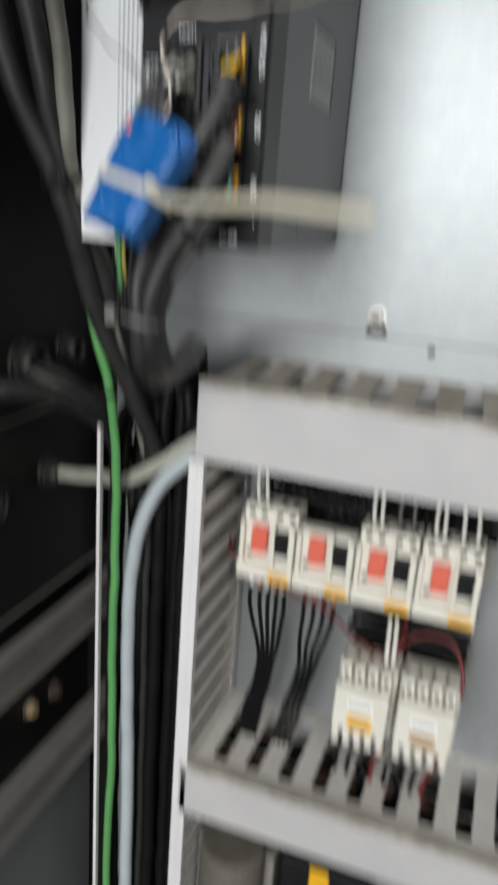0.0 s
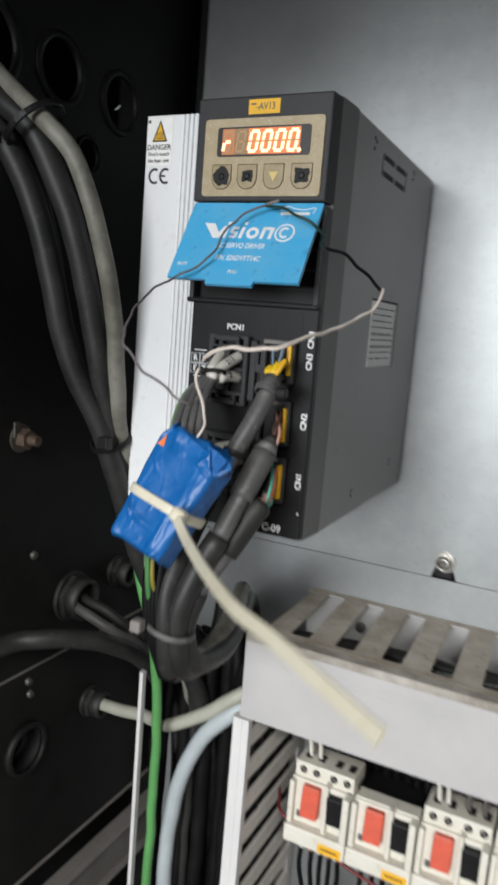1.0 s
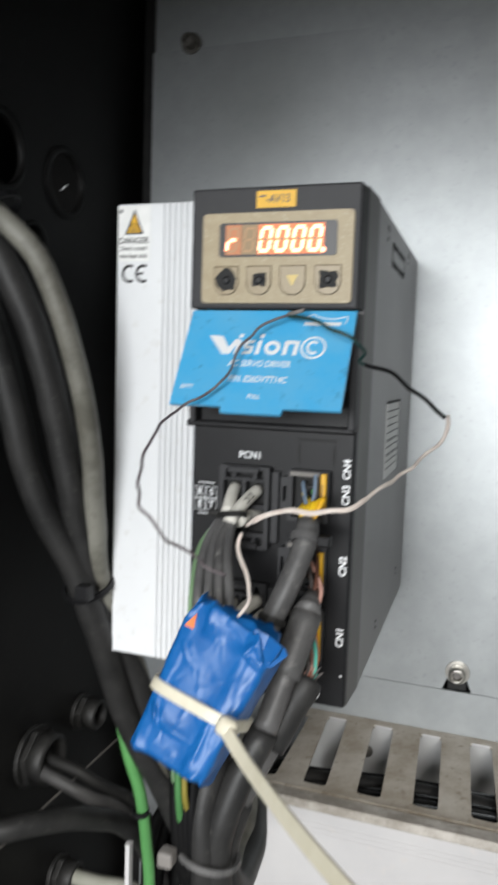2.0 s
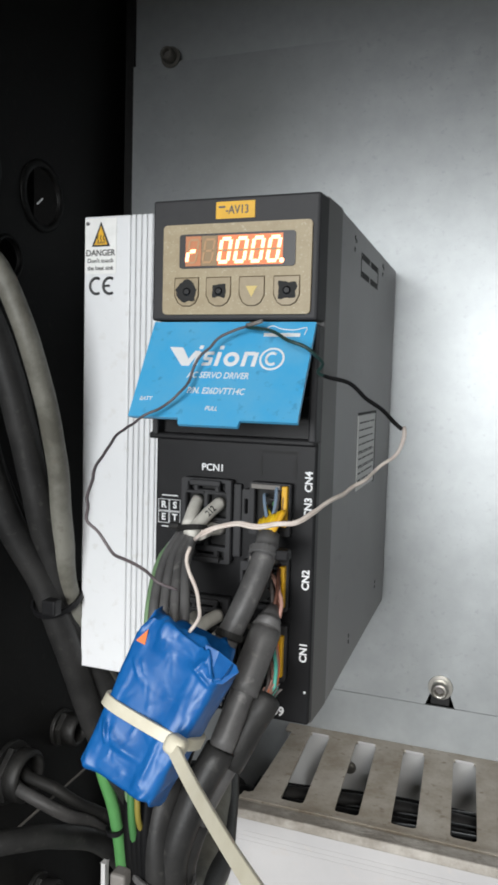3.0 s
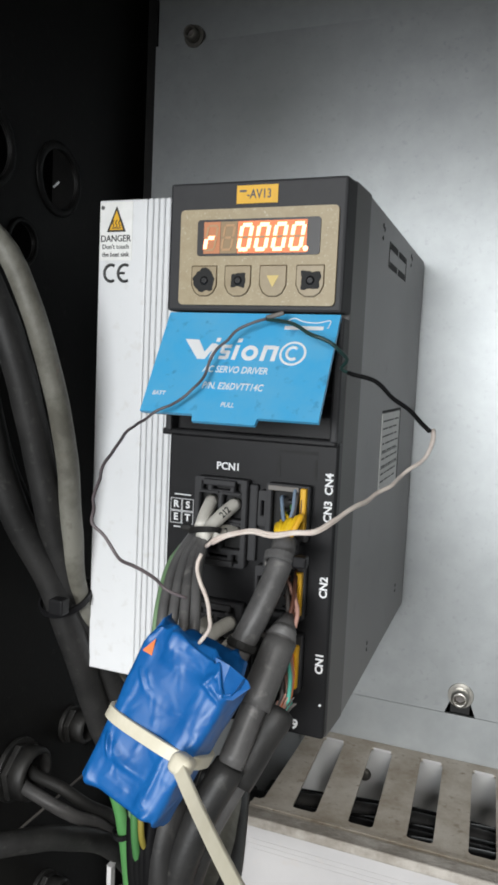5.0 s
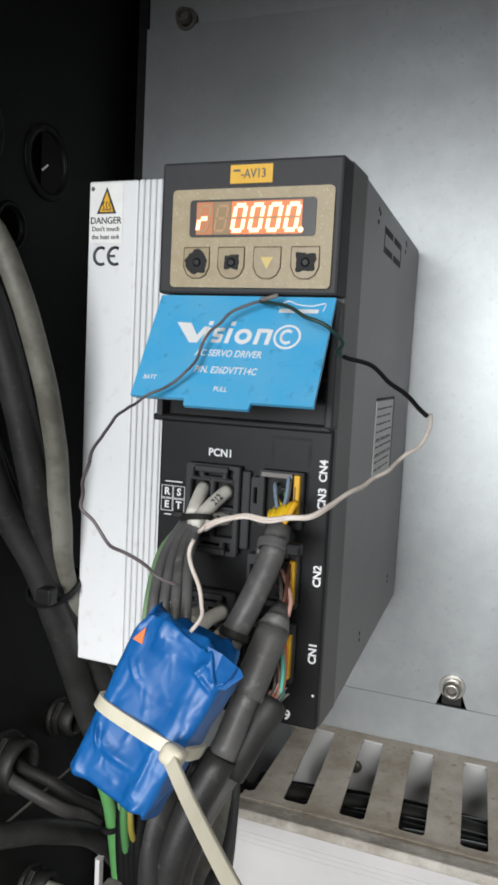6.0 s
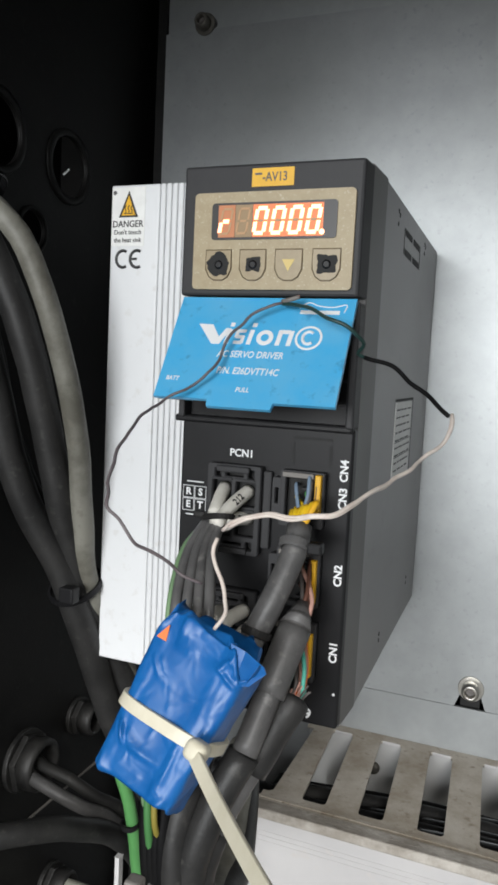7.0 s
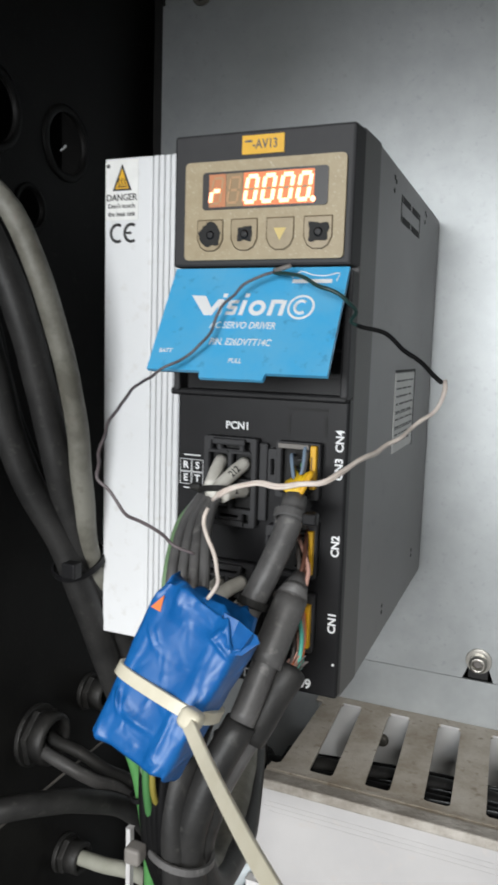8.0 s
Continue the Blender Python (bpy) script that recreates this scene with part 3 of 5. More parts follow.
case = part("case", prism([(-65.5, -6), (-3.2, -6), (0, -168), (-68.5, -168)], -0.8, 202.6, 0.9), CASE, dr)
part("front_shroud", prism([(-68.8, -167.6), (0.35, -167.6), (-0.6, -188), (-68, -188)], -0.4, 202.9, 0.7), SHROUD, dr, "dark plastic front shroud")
part("mounting_flange", box(-60, -12, -6, 0, 2, 198, 0.5), STEEL, dr)
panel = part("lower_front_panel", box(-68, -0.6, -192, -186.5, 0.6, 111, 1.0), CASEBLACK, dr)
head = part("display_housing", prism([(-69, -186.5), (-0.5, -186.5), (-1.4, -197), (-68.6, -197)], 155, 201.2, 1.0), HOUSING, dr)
part("recess", box(-66, -4, -189, -187.9, 111.5, 154.6), CASEBLACK, dr)
part("cheek", box(-3.8, -0.8, -195, -186.6, 111, 155, 0.8), HOUSING, dr)
part("cheek", box(-68.8, -66.2, -195, -186.6, 111, 155, 0.8), HOUSING, dr)
part("sill", box(-70.5, -1.2, -194, -186.6, 109.4, 112, 0.8), CASEBLACK, dr)
for z in (118, 127, 136, 145):
    part("recess_ridge", box(-64, -4.2, -190.4, -188.9, z, z + 1.2), HOUSING, dr)
b = holed(rounded(-63.3, -3.8, 157.2, 191.2, 1.6), [], 1.6)
film_ob = part("keypad_film", onto(b, front(0, -197.6, 0)), TAN, dr, "scuffed tan keypad film")
b = holed(rounded(-56.2, -9.8, 174.6, 187.4, 1.2), [], 0.5)
win = part("display_window", onto(b, front(0, -198.6, 0)), WINDOW, dr, "dark display window")


def digit(x, z, lit, w=5.2, h=9.0):
    """Seven-segment digit, leaning, each segment a part."""
    t = 1.35
    segs = {"a": ((0.15, h), (w - 0.15, h)), "d": ((0.15, 0), (w - 0.15, 0)), "g": ((0.7, h / 2), (w - 0.7, h / 2)),
            "f": ((0, h / 2 + 0.4), (0, h - 0.4)), "b": ((w, h / 2 + 0.4), (w, h - 0.4)), "e": ((0, 0.4), (0, h / 2 - 0.4)), "c": ((w, 0.4), (w, h / 2 - 0.4))}
    for nm, ((u0, v0), (u1, v1)) in segs.items():
        on = nm in lit
        bar = slanted(u0, v0, u1, v1, t if on else t * 0.6, 0.16, 0)
        part("segment", onto(bar, front(x, -198.95, z)), SEGON if on else SEGOFF, win)


for k, (x, lit) in enumerate(((-52.6, "eg"), (-46.0, ""), (-39.4, "abcdef"), (-32.95, "abcdef"), (-26.5, "abcdef"), (-20.05, "abcdef"))):
    part("digit_backing", box(x - 1.0, x + 5.45, -198.93, -198.8, 175.4, 186.6), GLOW if len(lit) > 2 else DIMGLOW if lit else SEGBED, win)
    digit(x - 0.5, 176.7, lit, 3.7, 8.5)
part("decimal_point", onto(poly(circle(-14.9, 176.7, 0.95, 12), 0, 0.15), front(0, -198.95, 0)), SEGON, win)
for k, x in enumerate((-53, -39.8, -26.4, -12.8)):
    out = [(x - 4.9, 171), (x + 4.9, 171), (x + 4.9, 164.2), (x + 3.6, 161.6), (x + 1.6, 160.4), (x - 1.6, 160.4), (x - 3.6, 161.6), (x - 4.9, 164.2)][::-1]
    key = part("key", onto(poly(out, 0, 0.45), front(0, -198.4, 0)), KEY, film_ob, "torn key" if k != 2 else "key with a triangle mark")
    rim = tube([(px, -198.75, pz) for px, pz in out], 0.26, 6, closed=True)
    part("key_outline", rim, KEYLINE, film_ob)
    if k == 2:
        part("arrow", onto(poly([(x - 2.3, 167.6), (x, 163.4), (x + 2.3, 167.6)], 0, 0.12), front(0, -198.86, 0)), PALEYELLOW, film_ob)
    else:
        r = (4.8, 3.5, 4.3)[k if k < 2 else 2]
        rag = []
        for i in range(44):
            a = 2 * math.pi * i / 44
            square = 1 if k == 0 else 0.86 / max(abs(math.cos(a)), abs(math.sin(a)))
            f = r * square * (0.92 + 0.24 * noise.noise(Vector((1.7 * math.cos(a), 1.7 * math.sin(a), k * 3.7))) + 0.09 * noise.noise(Vector((6 * math.cos(a), 6 * math.sin(a), k * 1.3))))
            rag.append((x + 0.2 + f * math.cos(a), 166.0 + 0.92 * f * math.sin(a)))
        part("torn_hole", onto(poly(rag, 0, 0.12), front(0, -198.86, 0)), HOLE, film_ob, "ragged black hole worn through the key")
        part("button", rod((x + 0.2, -198.9, 165.8), (x + 0.2, -199.6, 165.8), 1.7, 1.1, 18, bevel=0.2), DOME, film_ob, "glossy black switch showing through")
tagp = part("name_tag", box(-42, -26.4, -197.35, -196.9, 193, 199.3), YELLOW, dr, "small yellow tag")
letters("tag_text", "-AV13", 4.4, (-33.4, -197.4, 196.1), GREYINK, tagp, squeeze=0.82)
part("tag_mark", box(-40.9, -38.3, -197.45, -197.35, 197.0, 197.7), GREYINK, tagp)

# open flap
FU, FV = Vector((1, 0, 0)), Vector((0, 21.0, 36.4)).normalized()
FLAP = Matrix.Translation((-67.2, -217.6, 118.2)) @ Matrix((FU, FV, FU.cross(FV))).transposed().to_4x4()
fl = poly([(0, 0), (20.5, 0), (21, -2.6), (44, -2.6), (44.5, 0), (65.6, 0), (65.6, 41.8), (0, 41.8)], -1.6, 1.6)
flap = part("flap", onto(fl, FLAP), CYAN, dr, "open cyan flap with white print")
part("flap_back", onto(box(0.5, 65.1, 0.5, 41.4, -3.0, -1.7), FLAP), CASEBLACK, dr)


def print_on_flap(name, bm):
    part(name, onto(bm, FLAP), WHITEINK, flap)


wing = poly([(9.6, 30.2), (15.2, 30.0), (18.6, 25.0), (20.6, 28.6), (22.6, 28.6), (19.4, 22.0), (16.4, 22.0)], 0.02, 0.15)
print_on_flap("logo_shape", wing)
for u in (19.6, 28.0):
    print_on_flap("logo_bar", slanted(u, 22.2, u, 28.2, 1.6, 0.1, 0.02))
    print_on_flap("logo_dot", slanted(u + 0.2, 29.4, u + 0.2, 31.0, 1.6, 0.1, 0.02))
for u0, v0, u1, v1 in ((22.3, 22.9, 25.5, 22.9), (25.3, 22.6, 25.3, 25.6), (22.6, 25.2, 25.6, 25.2), (22.7, 25.0, 22.7, 27.8), (22.5, 27.6, 25.8, 27.6)):
    print_on_flap("logo_bar", slanted(u0, v0, u1, v1, 1.3, 0.1, 0.02))
print_on_flap("logo_ring", ring((35.9, 25.2, 0.02), (0, 0, 1), 1.5, 3.1, 0.15, 28))
print_on_flap("logo_arch", slanted(38.6, 22.2, 38.6, 28.4, 1.6, 0.1, 0.02))
print_on_flap("logo_arch", slanted(38.6, 27.7, 42.0, 27.7, 1.5, 0.1, 0.02))
print_on_flap("logo_arch", slanted(42.6, 22.2, 42.6, 28.2, 1.6, 0.1, 0.02))
print_on_flap("logo_circle", ring((51.6, 25.6, 0.02), (0, 0, 1), 4.0, 4.8, 0.15, 40))
print_on_flap("logo_arc", tube([(51.6 + 2.1 * math.cos(a), 25.6 + 2.4 * math.sin(a), 0.1) for a in [radians(50 + 26 * k) for k in range(11)]], 0.55, 6, 0.6))
print_on_flap("logo_shape", tube([(46, 37.6, 0.1), (49, 40, 0.1), (53, 38.6, 0.1), (58, 38.2, 0.1), (62.5, 39.2, 0.1), (62, 36, 0.1)], 0.22, 6, 1.0))
print_on_flap("logo_bar", slanted(46.5, 36.0, 60.5, 36.0, 1.5, 0.0, 0.02))
for words, size, u, v, sq in (("AC SERVO DRIVER", 3.7, 32.0, 18.0, 0.8), ("P/N. E26DVTT14C", 3.7, 32.6, 11.4, 0.78), ("PULL", 2.5, 32.6, 4.2, 0.9), ("BATT", 2.3, 5.4, 7.4, 0.9)):
    letters("flap_text", words, size, (0, 0, 0), WHITEINK, flap, turn=FLAP @ Matrix.Translation((u, v, 0.1)), squeeze=sq, slant=0.12)

# sockets in the lower panel
for zc, nm in ((78.5, "upper"), (31.5, "lower")):
    cells = [rounded(x0, x0 + 8.2, z0, z0 + 9.4, 0.5, 2) for x0 in (-52.4, -43) for z0 in (zc - 10.2, zc + 1.2)]
    cells += [rounded(-51.5, -48.5, z0, z0 + 3.6, 0.4, 2) for z0 in (zc + 11.6, zc - 15.2)] + [rounded(-38.4, -35.4, z0, z0 + 3.6, 0.4, 2) for z0 in (zc + 11.6, zc - 15.2)]
    cells += [rounded(-47.3, -39.6, z0, z0 + 1.6, 0.3, 2) for z0 in (zc + 12, zc - 13.6)]
    sk = holed(rounded(-54, -33.2, zc - 16.5, zc + 16.5, 0.8), cells, 5.4)
    so = part("power_socket", onto(sk, front(0, -194.6, 0)), HOUSING, dr)
    part("socket_latch", box(-50, -37, -199.2, -197.2, zc + 13.9, zc + 16.2, 0.5), HOUSING, so)
    part("socket_latch", box(-50, -37, -199.2, -197.2, zc - 16.2, zc - 13.9, 0.5), HOUSING, so)
    part("socket_ear", box(-33.2, -29.8, -194.4, -191.5, zc - 14, zc + 15, 0.6), HOUSING, so)
    # near-black sheet, the socket's inner shade as colour
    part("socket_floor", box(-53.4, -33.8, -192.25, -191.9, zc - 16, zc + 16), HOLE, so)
    for x0 in (-52, -43):
        for z0 in (zc - 10.5, zc + 0.7):
            part("socket_edge", box(x0, x0 + 8, -198.2, -197.2, z0 + 10.2, z0 + 11, 0.2), HOUSING, so)
for z0, z1, y0, y1 in ((75, 95, 79, 94.5), (46, 67, 48, 64), (18.5, 40, 21, 37)):
    sk = holed(rounded(-25.5, -9.4, z0, z1, 0.6), [rounded(-23.8, -13.2, z0 + 1.4, z1 - 2.4, 0.4, 2)], 5.0)
    so = part("signal_socket", onto(sk, front(0, -194.4, 0)), HOUSING, dr)
    # shade in the signal socket, painted as a black sheet
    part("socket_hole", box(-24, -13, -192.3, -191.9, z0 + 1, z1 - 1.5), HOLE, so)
    part("top_ledge", box(-24.5, -12.9, -198.3, -196.6, z1 - 2.2, z1 - 0.4, 0.3), GREYPAINT, so)
    for k in range(4):
        z = y0 + 1.5 + (y1 - y0 - 3) * k / 3
        part("pin_wall", box(-17.6, -13.4, -196.6, -192.4, z - 0.35, z + 0.35), HOUSING, so)
    part("colour_strip", box(-12.1, -9.9, -199.2, -196.7, y0, y1, 0.4), YELLOW, so, "amber connector strip")
    part("strip_print", box(-11.6, -11.2, -199.4, -199.1, y0 + 4, y1 - 4), BROWNWIRE, so)
    latch = holed(rounded(-28.4, -25.2, z0 + 4, z1 - 3, 0.5), [rounded(-27.6, -26, z0 + 7.5, z1 - 6.5, 0.3, 2)], 5.0)
    part("latch", onto(latch, front(0, -194.6, 0)), HOUSING, so)
for x0, x1, z0, z1 in ((-23.4, -8.2, 106.0, 107.1), (-23.4, -22.2, 97.5, 104.4), (-9.4, -8.2, 97.5, 104.4)):
    part("blank_cover_groove", box(x0, x1, -192.15, -191.9, z0, z1), HOLE, panel)
for words, z in (("CN4", 96), ("CN3", 86), ("CN2", 58), ("CN1", 29.5)):
    letters("panel_text", words, 4.0, (-3.4, -192.15, z), WHITEINK, panel, spin=90, heavy=0.03)
letters("panel_text", "PCN1", 3.9, (-42.9, -192.15, 98.9), WHITEINK, panel, heavy=0.02)
letters("panel_text", "C-09", 5.0, (-15.5, -192.15, 4.4), WHITEINK, panel, heavy=0.03)
letters("panel_text", "T", 5.0, (-37, -192.15, 4.0), WHITEINK, panel)
for zc in (80.0, 33.0):
    for n, (words, dx, dz) in enumerate((("R", 0, 5), ("S", 5, 5), ("E", 0, 0), ("T", 5, 0))):
        letters("panel_text", words, 3.8, (-64.2 + dx, -192.15, zc - 2.6 + dz), WHITEINK, panel, heavy=0.03)
        sq = [(-66.5 + dx, zc - 4.9 + dz), (-61.9 + dx, zc - 4.9 + dz), (-61.9 + dx, zc - 0.3 + dz), (-66.5 + dx, zc - 0.3 + dz)]
        part("panel_frame", tube([(px, -192.1, pz) for px, pz in sq], 0.2, 4, closed=True), WHITEINK, panel)
    part("panel_frame", box(-65, -58, -192.2, -192, zc + 6.2, zc + 6.6), WHITEINK, panel)
    part("panel_frame", box(-65, -60, -192.2, -192, zc - 6.6, zc - 6.2), WHITEINK, panel)
part("panel_dot", rod((-2.4, -192, 13.8), (-2.4, -192.3, 13.8), 0.5, seg=12), WHITEINK, panel)

# right-hand face: louvre, rating plate, small screws
for y0, y1, z0, z1 in ((-119, -100, 190.8, 193.6), (-96, -77, 190.8, 193.6), (-119, -100, 182.6, 185.4), (-96, -77, 182.6, 185.4), (-122.5, -120.6, 182.6, 185.6), (-122.5, -120.6, 190.6, 193.6),
                       (-75.4, -73.5, 182.6, 185.6), (-75.4, -73.5, 190.6, 193.6), (-122.5, -121.7, 185.6, 190.6), (-74.3, -73.5, 185.6, 190.6)):
    part("louvre_slot", on_side(box(-0.2, 0.12, y0, y1, z0, z1)), HOLE, case)
for y, z in ((-139, 197), (-139, 192), (-58, 197.5), (-58, 193), (-136, 196), (-55, 196.5), (-40, 17), (-40, 20), (-118, 10), (-118, 13)):
    part("vent_pip", on_side(rod((-0.2, y, z), (0.15, y, z), 1.0, seg=10)), HOLE, case)
plate = part("rating_plate", on_side(box(-0.1, 0.3, -115, -65, 82.5, 118.5)), STICKER, case, "dull grey rating plate with unreadable print")
part("plate_frame", on_side(box(-0.1, 0.22, -64.6, -61.5, 81.5, 120)), HOLE, case)
part("plate_frame", on_side(box(-0.1, 0.22, -115, -64.6, 118.9, 120)), HOLE, case)
for k in range(9):
    z = 115 - 3.5 * k
    y = -112
    while y < -72:
        w = random.uniform(4, 12)
        part("print_bar", on_side(box(0.25, 0.4, y, min(y + w, -68), z - 0.38, z + 0.38)), GREYINK, plate)
        y += w + random.uniform(1.2, 3.5)
for z in (100, 93):
    part("print_bar", on_side(box(0.25, 0.38, -113, -67, z, z + 0.35)), GREYINK, plate)

# ---- heat sink ----
hs = thing("heat_sink", (-94, -85, -3.5), "white coated aluminium heat sink with a warning sticker", "heat sink")
hb = part("body", box(-119, -95.6, -166.5, -8, -3.2, 205.4, 0.8), ALU, hs)
part("web", box(-95.6, -70.2, -165.4, -10, -3, 205.2), ALU, hs)
for k in range(9):
    x = -95.2 + 2.75 * k
    part("fin", box(x, x + 2.3, -166.5, -165.3, -3.2, 205.4, 0.4, 1), ALU, hs)
part("foot", box(-112, -76, -8, 0, 6, 198), STEEL, hs)
part("screw", rod((-117, -166.5, 202.2), (-117, -166.9, 202.2), 0.9, seg=10), GREYINK, hb)
st = part("warning_sticker", box(-118.4, -102.4, -166.75, -166.4, 178.6, 203.2, 0.1), STICKER, hs, "white warning sticker with a yellow triangle")
tri = poly([(-114.9, 190.6), (-105.5, 190.6), (-110.2, 201.6)], 0, 0.12)
part("triangle_border", onto(tri, front(0, -166.7, 0)), INK, st)
tri = poly([(-113.5, 191.4), (-106.9, 191.4), (-110.2, 199.6)], 0, 0.12)
part("triangle", onto(tri, front(0, -166.8, 0)), YELLOW, st)
for dx in (-1.5, 0, 1.5):
    w = [(-110.2 + dx + 0.35 * math.sin(k * 1.6), -166.95, 192.6 + 0.6 * k) for k in range(6)]
    part("heat_wave", tube(w, 0.22, 5, 0.5), INK, st)
part("triangle_base", box(-112.4, -108, -167.0, -166.8, 192.0, 192.4), INK, st)
letters("sticker_text", "DANGER", 3.9, (-110.4, -166.85, 187.7), INK, st, squeeze=0.95)
letters("sticker_text", "Don't touch", 2.7, (-110.4, -166.85, 184.3), INK, st, squeeze=1.0)
letters("sticker_text", "the heat sink", 2.7, (-110.4, -166.85, 181.0), INK, st, squeeze=0.95)
for cx, n in ((-112.4, 0), (-105.6, 1)):
    arc = [(cx + 3.3 * math.cos(radians(60 + 24 * k)), -166.6, 174.5 + 3.5 * math.sin(radians(60 + 24 * k))) for k in range(11)]
    part("conformity_mark", tube(arc, 0.66, 6, 0.7), INK, hb)
part("conformity_mark", box(-108.8, -105.6, -167.0, -166.4, 174.0, 175.0), INK, hb)

st.location.z += 1.3 * MM
for ob in dr.children:
    if ob.name.split(".")[0] in ("display_housing", "keypad_film", "display_window", "name_tag", "flap", "flap_back"):
        ob.location.z += 1.3 * MM

# ---- blue taped battery pack ----
TL, TR, BL, BR = (Vector(p) for p in ((-41.5, -245.5, 54.5), (-8.5, -254.5, 46), (-54, -265.5, 12), (-28.5, -265.5, 2.5)))
U = ((TR - TL) + (BR - BL)).normalized()
V = ((TL + TR) / 2 - (BL + BR) / 2).normalized()
U = (U - V * U.dot(V)).normalized()
N = U.cross(V)
if N.y > 0:
    N = -N
C = (TL + TR + BL + BR) / 4 - U * 0.8
pk = thing("battery_pack", C + Vector((0, 10, -25)), "battery pack wrapped in shiny blue tape", "battery pack")


FOLDS = ((-9, 25, -4, 12, 1.5, 1.0), (-2, 26, -5, 14, 1.8, 1.0), (-1, 26, 4, 13, 1.6, 1.0), (5, 24, 0, 9, 1.2, 1.0), (13, 24, 6, 15, 1.5, 1.1), (6, 19, 17, 15, 1.2, 0.9),
         (-12, 11, -5, 5, 0.8, 0.9), (-11, -10, -7, -16, 2.2, 1.1), (-7.5, -11, -3.5, -17, 2.2, 1.1), (-4, -12, 0, -18, 2.2, 1.1), (-0.5, -13, 3.5, -19, 2.0, 1.1), (8, -6, 9, -20, 1.0, 1.3), (5, 12, 2, -8, -0.9, 1.2))


def fold_height(u, v):
    """How far the creased tape stands out at a place on the pack's face."""
    h = 0.0
    for u0, v0, u1, v1, amp, w in FOLDS:
        d = Vector((u1 - u0, v1 - v0))
        f = min(1.0, max(0.0, ((u - u0) * d.x + (v - v0) * d.y) / d.length_squared))
        gap = math.hypot(u - u0 - f * d.x, v - v0 - f * d.y)
        h += 0.8 * amp * math.exp(-(gap / (0.75 * w)) ** 2) * math.sin(math.pi * min(0.97, 0.15 + f * 0.85))
    return h


def pack_skin():
    b = bmesh.new()
    nu, nv = 220, 130
    rows = []
    for j in range(nv + 1):
        v = -1 + 2 * j / nv
        half = 15.4 + 1.8 * v
        length = 25.0
        end = max(0.0, abs(v) - 0.93) / 0.07
        shrink = math.sqrt(max(0.0, 1 - 0.5 * end ** 2))
        row = []
        for i in range(nu):
            a = 2 * math.pi * i / nu
            ca, sa = math.cos(a), math.sin(a)
            x = math.copysign(abs(ca) ** 0.27, ca)
            y = math.copysign(abs(sa) ** 0.30, sa)
            groove = 1.3 * math.exp(-((x - 0.25) / 0.16) ** 2) * (1 if y > 0.5 else 0)
            p = U * (x * half * (0.9 + 0.1 * shrink)) + N * (y * 8.0 * shrink - 2.5 - groove) + V * (v * length)
            q = p * 0.16
            p = p + N * (0.25 * noise.noise(q * 1.1) + 0.2 * noise.noise(Vector((q.dot(U) * 3, q.dot(V) * 1.2, 4)))) + U * 0.4 * noise.noise(q + Vector((9, 2, 1)))
            if y > 0.4:
                p = p + N * fold_height(x * half, v * length)
            if v > 0.72:
                k = (v - 0.72) / 0.28
                p = p + V * k * (2.6 * math.sin(4 * a + 1) + 3.2 * noise.noise(q * 2.5)) + N * k * 1.6 * math.sin(6 * a) - U * k * 1.5 * x
                if x > 0.75:
                    p = p + U * 2.5 * k * (1 if y > -0.4 else 0.3) - V * 4 * k
            if v < -0.8:
                k = (-0.8 - v) / 0.2
                p = p + V * k * 1.2 * math.sin(2 * a) + N * k * 0.7 * math.sin(7 * a)
            row.append(b.verts.new(C + p))
        rows.append(row)
    for r, s in zip(rows, rows[1:]):
        for i in range(nu):
            b.faces.new((r[i], r[(i + 1) % nu], s[(i + 1) % nu], s[i]))
    b.faces.new(rows[0][::-1])
    b.faces.new(rows[-1])
    return b


part("tape_wrap", pack_skin(), BLUE, pk, "wrinkled shiny blue tape", smooth=True)
b = poly([(8, 26.2), (13, 26.4), (18.6, 24.8), (19.8, 23.2), (17.6, 18), (14, 16.5)], 0, 0.5)
for v in b.verts:
    v.co.z += 5.4 - 0.07 * max(0.0, v.co.x - 11) ** 2
b.transform(Matrix.Translation(C) @ Matrix((U, V, N)).transposed().to_4x4())
part("tape_flap", b, BLUE, pk, "loose pointed tape end")
b = poly([(-2.0, -2.4), (1.6, -2.2), (0.2, 2.6)], 0, 0.3)
b.transform(Matrix.Translation(C + V * 18.5 - U * 12.2 + N * 5.4) @ Matrix((U, V, N)).transposed().to_4x4())
part("bare_patch", b, BAREORANGE, pk, "orange cell wrap showing through")
tie = thing("cable_tie", C, "long yellowed nylon cable tie round the blue pack", "cable tie")
loop = []
KN = Vector((-20.8, -269.5, 25.2))
for k in range(56):
    a = 2 * math.pi * k / 56
    ca, sa = math.cos(a), math.sin(a)
    x, y = math.copysign(abs(ca) ** 0.6, ca), math.copysign(abs(sa) ** 0.6, sa)
    loop.append(C - V * (4.0 - 1.0 * x) + U * (-0.6 + x * 16.4) + N * (y * 10.2 - 4.2))
part("strap", tube(loop, 0, closed=True, flat=(4.0, 2.0), up=V), NYLON, tie, smooth=False)
part("lock", onto(box(-3.3, 3.3, -3.0, 3.0, -3.0, 3.2, 2.0, 4), Matrix.Translation(KN) @ Matrix((U, V, N)).transposed().to_4x4()), NYLON, tie, "tie lock", smooth=True)
part("tail", tube([KN + Vector((0, -2, 0)), (-11, -281, 22), (3, -296, 20.8), (18, -312, 20.8), (37, -331, 21.6), (54, -344, 22.5), (72, -357, 22), (92, -371, 21)], 0, step=3, flat=(4.2, 1.4), up=(0.15, 0.5, 0.85)), NYLON, tie, "long loose tail")

